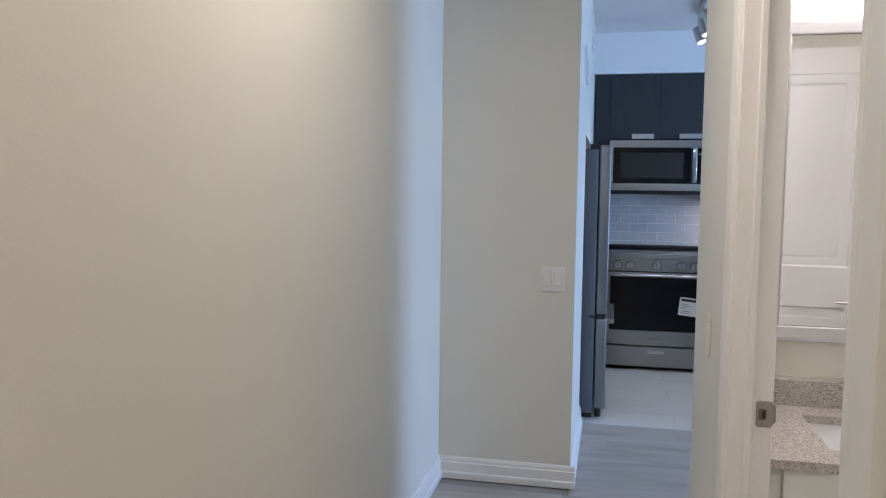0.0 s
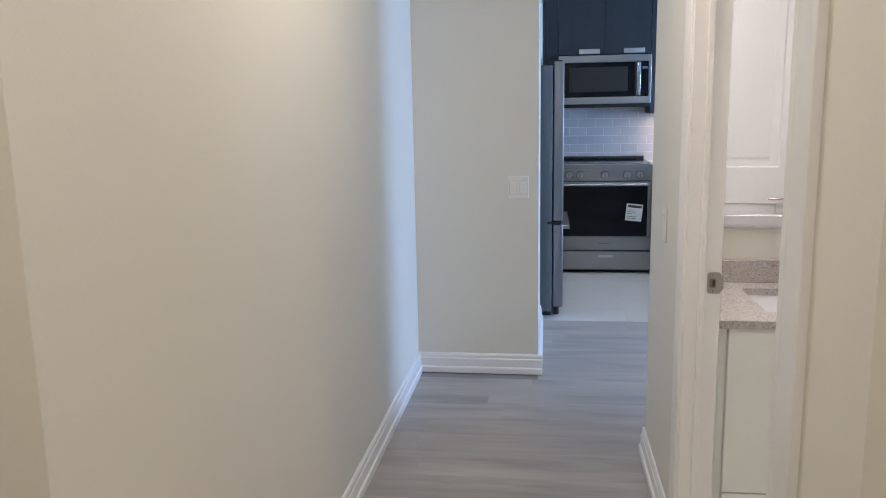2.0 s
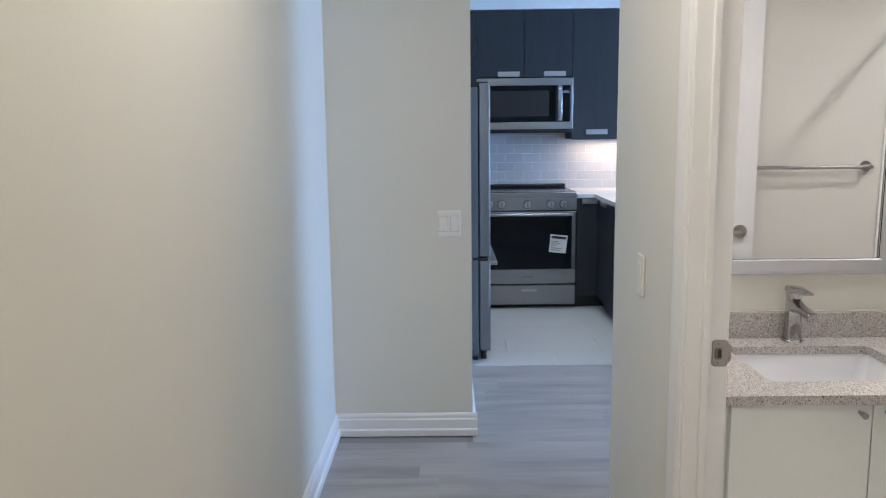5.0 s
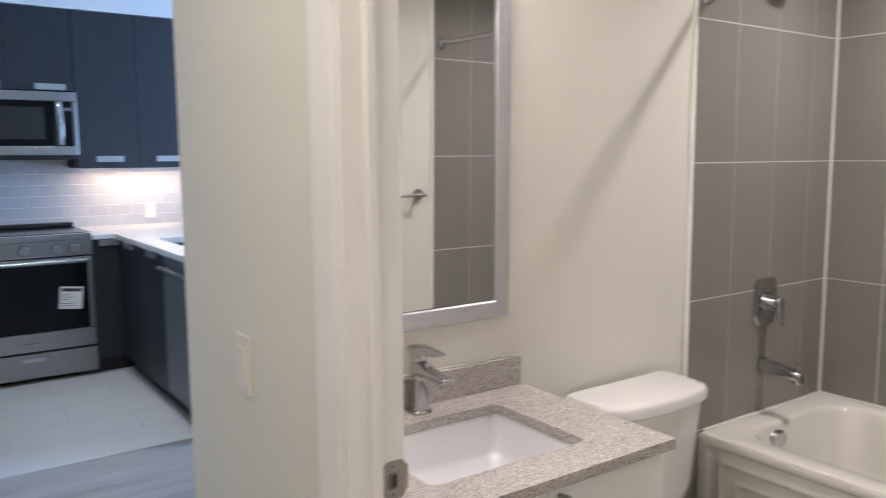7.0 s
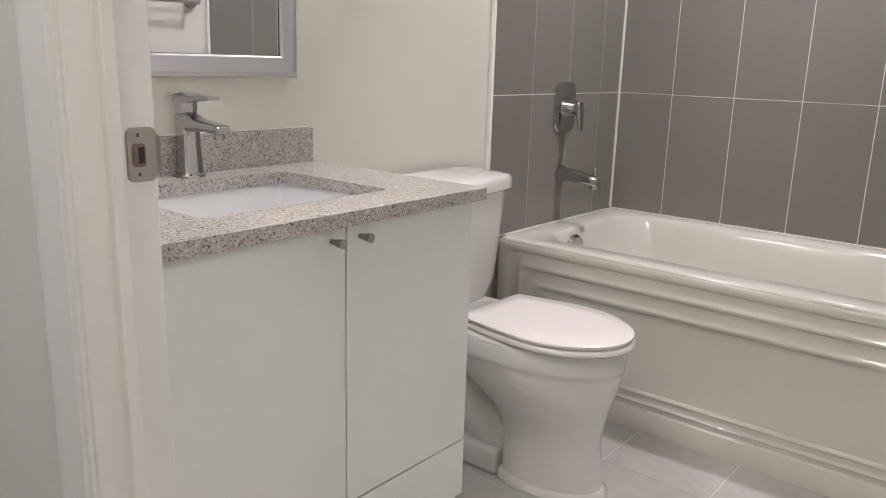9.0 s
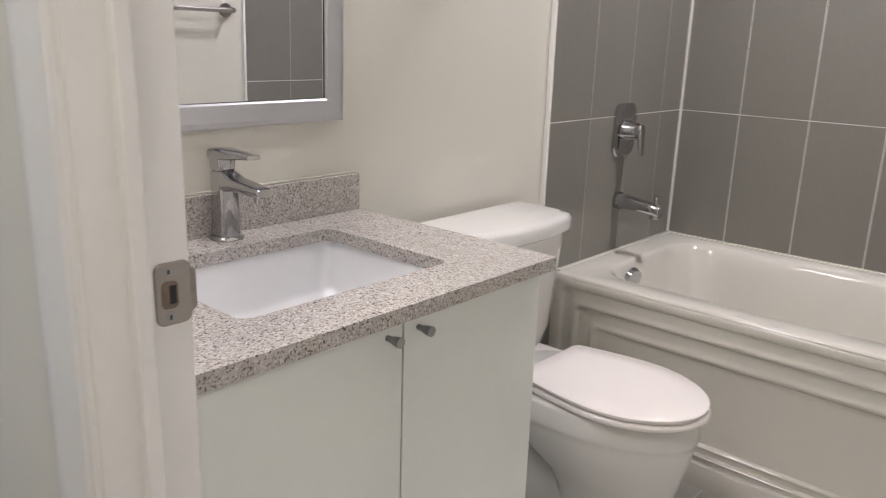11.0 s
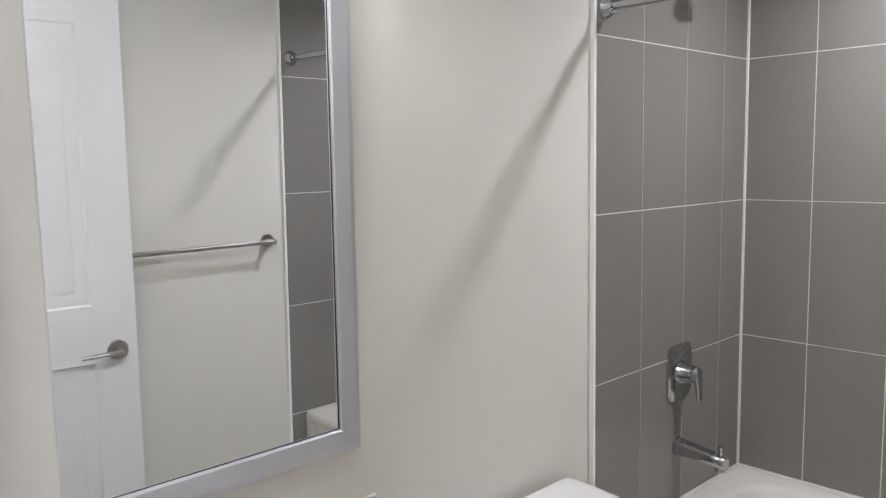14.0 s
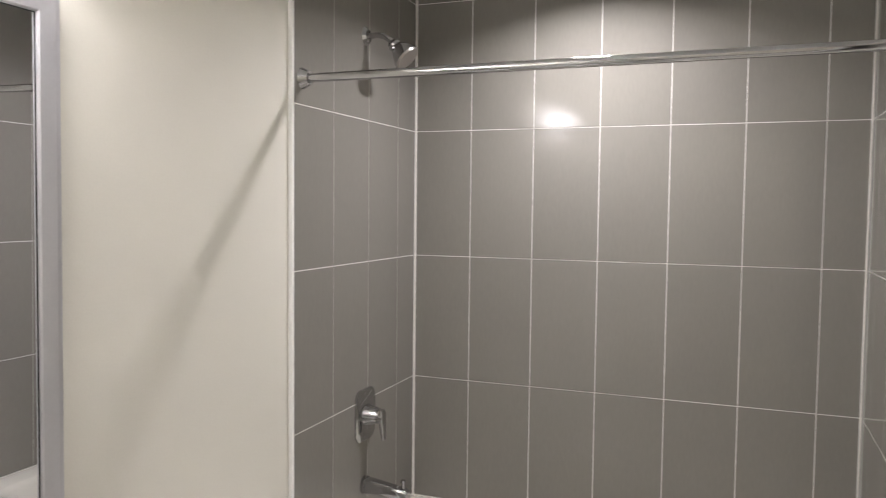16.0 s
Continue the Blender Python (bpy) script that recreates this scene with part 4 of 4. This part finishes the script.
def base_unit(x0, x1, y0, y1, facing, label="dark blue-grey flat-front kitchen base cabinet"):
    c = thing("base_cabinet", label=label, category="cabinet", group="base cabinets")
    if facing == "y":
        part("body", box(x0, x1, SF + 0.03, y1, 0.10, 0.868), DARKC, c)
        d = part("door", box(x0 + 0.002, x1 - 0.002, SF + 0.01, SF + 0.029, 0.10, 0.864, 0.001), DARKC, c)
        pull(d, (x0 + x1) / 2, 0.845, SF + 0.01, min(0.15, x1 - x0 - 0.02))
        part("plinth", box(x0, x1, SF + 0.07, y1, 0.002, 0.099), BLACK, c)
    else:
        part("body", box(BX + 0.02, x1, y0, y1, 0.10, 0.66), DARKC, c)
        part("side_panel", box(BX + 0.02, x1, y0, y0 + 0.016, 0.661, 0.868), DARKC, c)
        part("back_panel", box(x1 - 0.016, x1, y0 + 0.017, y1, 0.661, 0.868), DARKC, c)
        d = part("door", box(BX, BX + 0.019, y0 + 0.002, y1 - 0.002, 0.10, 0.864, 0.001), DARKC, c)
        pull(d, (y0 + y1) / 2, 0.845, BX, 0.17, "x")
        part("plinth", box(BX + 0.06, x1, y0, y1, 0.002, 0.099), BLACK, c)


base_unit(SX1 + 0.003, BX + 0.075, SF + 0.02, 4.25, "y")
base_unit(0.60, 1.20, 3.05, 3.628, "x")
base_unit(0.60, 1.20, 2.62, 3.048, "x")
dw = thing("dishwasher", label="dark front dishwasher with a steel handle bar", category="dishwasher")
part("body", box(BX + 0.02, 1.20, 2.02, 2.618, 0.10, 0.66), BLACK, dw)
part("front", box(BX - 0.004, BX + 0.019, 2.024, 2.614, 0.11, 0.866, 0.004), STEELD, dw)
part("handle", cyl((BX - 0.04, 2.07, 0.80), (BX - 0.04, 2.57, 0.80), 0.011, n=16), STEEL, dw, smooth=30)
for y in (2.12, 2.52):
    part("bracket", cyl((BX - 0.04, y, 0.80), (BX, y, 0.80), 0.007, n=10), STEEL, dw)
part("plinth", box(BX + 0.06, 1.20, 2.02, 2.618, 0.002, 0.099), BLACK, dw)

kt = thing("kitchen_worktop", label="white quartz L-shaped kitchen worktop with a sink cut-out", category="countertop")
part("slab", box(SX1 + 0.002, 1.60, SF - 0.015, YK - 0.002, 0.870, 0.900, 0.002), QUARTZ, kt)
part("slab", plate_with_hole([(BX - 0.025, 2.0), (1.225, 2.0), (1.225, SF - 0.016), (BX - 0.025, SF - 0.016)], rrect(0.70, 1.10, 2.55, 3.12, 0.03, 4), 0.870, 0.900), QUARTZ, kt)
ks = thing("kitchen_sink", label="dark steel undermount kitchen sink", category="sink")
part("basin", loft([[(x, y, z) for x, y in rrect(0.69 + i, 1.11 - i, 2.54 + i, 3.13 - i, 0.04, 4)] for i, z in ((-0.02, 0.866), (0.0, 0.868), (0.012, 0.70), (0.05, 0.685))], cap0=False), STEELD, ks, smooth=50)

so = thing("wall_outlet", label="white duplex outlet on the tiled splashback", category="outlet")
part("plate", box(0.918, 0.988, 4.250, 4.2575, 0.945, 1.058, 0.003), PLATE, so)
for z in (0.978, 1.025):
    part("socket", box(0.938, 0.968, 4.248, 4.2505, z - 0.016, z + 0.016, 0.002), PLASTIC, so)
strip = thing("cabinet_light", label="lit warm light strip under the upper cabinets", category="strip lamp")
part("housing", box(0.45, 1.20, 4.10, 4.14, 1.306, 1.3155), PLASTIC, strip)

track = thing("track_light", label="brushed metal ceiling track light with four lit heads", category="ceiling lamp")
part("rail", box(0.225, 0.255, 2.30, 3.22, HC - 0.03, HC - 0.001, 0.003), NICKEL, track)
part("canopy", cyl((0.24, 2.7, HC - 0.035), (0.24, 2.7, HC - 0.001), 0.065, n=28), NICKEL, track, smooth=30)
for i, y in enumerate((2.36, 2.62, 2.88, 3.14)):
    part("stem", cyl((0.24, y, HC - 0.13), (0.24, y, HC - 0.02), 0.008, n=12), NICKEL, track)
    a, b = Vector((0.226, y, HC - 0.135)), Vector((0.262, y - 0.025, HC - 0.235))
    hd = part("head", cyl(a, b, 0.026, 0.033, n=24), NICKEL, track, smooth=30)
    part("lens", cyl(b, b + (b - a).normalized() * 0.003, 0.026, n=24), SPOTG, hd, "lit lens")

# ---- pieces: planks, floor tiles, wall tiles ----
PIECES = {}


def piece(name, parent, mat, size, at, bevel=0.0015, turn=None):
    """One tile, plank or brick: alike pieces share a mesh. size along x, y, z; at: its lower corner."""
    key = (name, mat.name, tuple(round(s, 4) for s in size))
    if key not in PIECES:
        w, d, h = size
        bm = bmesh.new()
        b = min(bevel, min(size) * 0.45)
        box(0, w, 0, d, 0, h, b, 1, bm)
        PIECES[key] = mesh_of(name, bm, mat)
    ob = new(name, PIECES[key])
    ob.parent = parent
    ob.location = at
    return ob


rng = random.Random(4)
floor_ob = bpy.data.objects["floor"]
living_ob = bpy.data.objects["floor_living"]
row, y = 0, -4.3
PW, PL, GAP = 0.182, 1.22, 0.0003
far = bmesh.new()
while y < 2.119:
    d = min(PW, 2.119 - y) - GAP
    x0, x1 = (-2.0, 0.058) if y < -1.94 else ((XL, XR) if y < 0.15 else (XL if y < YS - 0.1 else XS, XE))
    x = x0 - rng.random() * PL
    while x < x1 - 0.02:
        a, b = max(x, x0), min(x + PL, x1)
        if b - a > 0.03:
            if a < 1.6:
                piece("plank", floor_ob if a < 0.0 else living_ob, WOOD, (b - a - GAP, d, 0.006), (a, y, -0.006), 0.0)
            else:
                box(a, b - GAP, y, y + d, -0.006, 0.0, bm=far)
        x += PL
    y += PW
tagged(part("plank_rest", far, WOOD, living_ob, "wood-look planks further into the living room"), kind="stuff")

kf = bpy.data.objects["floor_kitchen"]
nx, ny = 0.60, 0.30
for j in range(8):
    for i in range(4):
        x0, y0 = XL + i * nx - (0.3 if j % 2 else 0.0), 2.122 + j * ny
        a, b, c = max(x0, XL), min(x0 + nx, 1.3), min(y0 + ny, YK)
        if b - a > 0.02 and c - y0 > 0.02:
            piece("tile", kf, KTILE, (b - a - 0.0015, c - y0 - 0.0015, 0.006), (a, y0, -0.0045), 0.0)
bf = bpy.data.objects["floor_bathroom"]
for j in range(7):
    for i in range(7):
        x0, y0 = 1.110 + (i - 4) * 0.305, -0.865 + (j - 3) * 0.305
        a, b = max(x0, BX0 + 0.005), min(x0 + 0.305, 1.67)
        c, d = max(y0, BY0), min(y0 + 0.305, -0.002)
        if b - a > 0.02 and d - c > 0.02:
            piece("tile", bf, BTILE, (b - a - 0.003, d - c - 0.003, 0.004), (a, c, BZ - 0.001), 0.001)

# grey tiles round the tub: a thin bed of grout, then the tiles
TW, TH, TT = 0.2325, 0.4585, 0.008
ROWS = [(0.430, 0.888), (0.888, 1.3465), (1.3465, 1.807), (1.807, 2.273), (2.273, HB - 0.001)]
we, wn, ws = (bpy.data.objects[n] for n in ("wall_bath_east", "wall_vanity", "wall_bath_south"))
for nm, bm in (("grout_bed_east", box(BX1 - 0.0117, BX1, BY0, 0.0, 0.42, HB - 0.0005)), ("grout_bed_north", box(1.575, BX1 - 0.0118, -0.0117, 0.0, BZ + 0.003, HB - 0.0005)),
               ("grout_bed_south", box(1.575, BX1 - 0.0118, BY0, BY0 + 0.0117, BZ + 0.003, HB - 0.0005))):
    structure(nm, bm, GROUT, "white tile grout", "grout")
G, GH = 0.0032, 0.0030
lines = {side: bmesh.new() for side in ("east", "north", "south")}
for z0, z1 in ROWS:
    y = -0.012
    while y > BY0 + 0.014:
        y2 = max(y - TW if y < -0.02 else -0.233, BY0 + 0.0125)
        piece("tile", we, GREY, (TT, y - y2 - G, z1 - z0 - GH), (BX1 - 0.0125, y2 + G / 2, z0 + GH / 2), 0.0)
        if z0 > 2.0 and z1 < 2.3 and y2 > BY0 + 0.02:
            box(BX1 - 0.0121, BX1 - 0.011, y2 - 0.0018, y2 + 0.0018, UZ + 0.004, HB - 0.001, bm=lines["east"])
        y = y2
    cols = (1.572, 1.794, 2.028, 2.258, BX1 - 0.0125)
    for a, b in zip(cols, cols[1:]):
        zz = z0 if z0 > 0.46 else 0.430
        piece("tile", wn, GREY, (b - a - G, TT, z1 - zz - GH), (a + G / 2, -0.0125, zz + GH / 2), 0.0)
        piece("tile", ws, GREY, (b - a - G, TT, z1 - zz - GH), (a + G / 2, BY0 + 0.0045, zz + GH / 2), 0.0)
        if z0 < 0.46 and b < BX1 - 0.02:
            box(b - 0.0018, b + 0.0018, -0.0121, -0.011, UZ + 0.004, HB - 0.001, bm=lines["north"])
            box(b - 0.0018, b + 0.0018, BY0 + 0.011, BY0 + 0.0121, UZ + 0.004, HB - 0.001, bm=lines["south"])
for side, bm in lines.items():
    structure("grout_upright_" + side, bm, DULLG, "greyish grout in the upright joints", "grout")
for par, ty in ((wn, -0.0125), (ws, BY0 + 0.0045)):
    piece("tile", par, GREY, (UX0 + 0.03 - 1.572 - G, TT, 0.428 - BZ - 0.003), (1.572 + G / 2, ty, BZ + 0.003), 0.0009)
for nm, y0, y1 in (("trim_tile_north", -0.0135, 0.0), ("trim_tile_south", BY0, BY0 + 0.0135)):
    structure(nm, box(1.5625, 1.5722, y0, y1, BZ + 0.003, HB - 0.001, 0.001), PLASTIC, "white edge trim of the tub tiles", "trim")
for nm, x0, x1, y0, y1 in (("caulk_north", BX1 - 0.0215, BX1 - 0.0125, -0.0205, -0.0125), ("caulk_south", BX1 - 0.019, BX1 - 0.0125, BY0 + 0.0125, BY0 + 0.019)):
    structure(nm, box(x0, x1, y0, y1, UZ, HB - 0.001, 0.002), GROUT, "white silicone in the tiled corner", "trim")

# subway tiles behind the range
wk = bpy.data.objects["wall_kitchen"]
structure("grout_bed_kitchen", box(-0.452, 1.60, YK - 0.0095, YK, 0.878, 1.40), GROUT, "white splashback grout", "grout")
for j in range(7):
    z0 = 0.9025 + 0.0745 * j
    x = -0.45 - (0.075 if j % 2 else 0.0)
    while x < 1.595:
        a, b = max(x, -0.451), min(x + 0.15, 1.60)
        if b - a > 0.01:
            piece("tile", wk, SUBWAY, (b - a - 0.003, 0.008, 0.0712), (a, YK - 0.0108, z0), 0.0012)
        x += 0.15
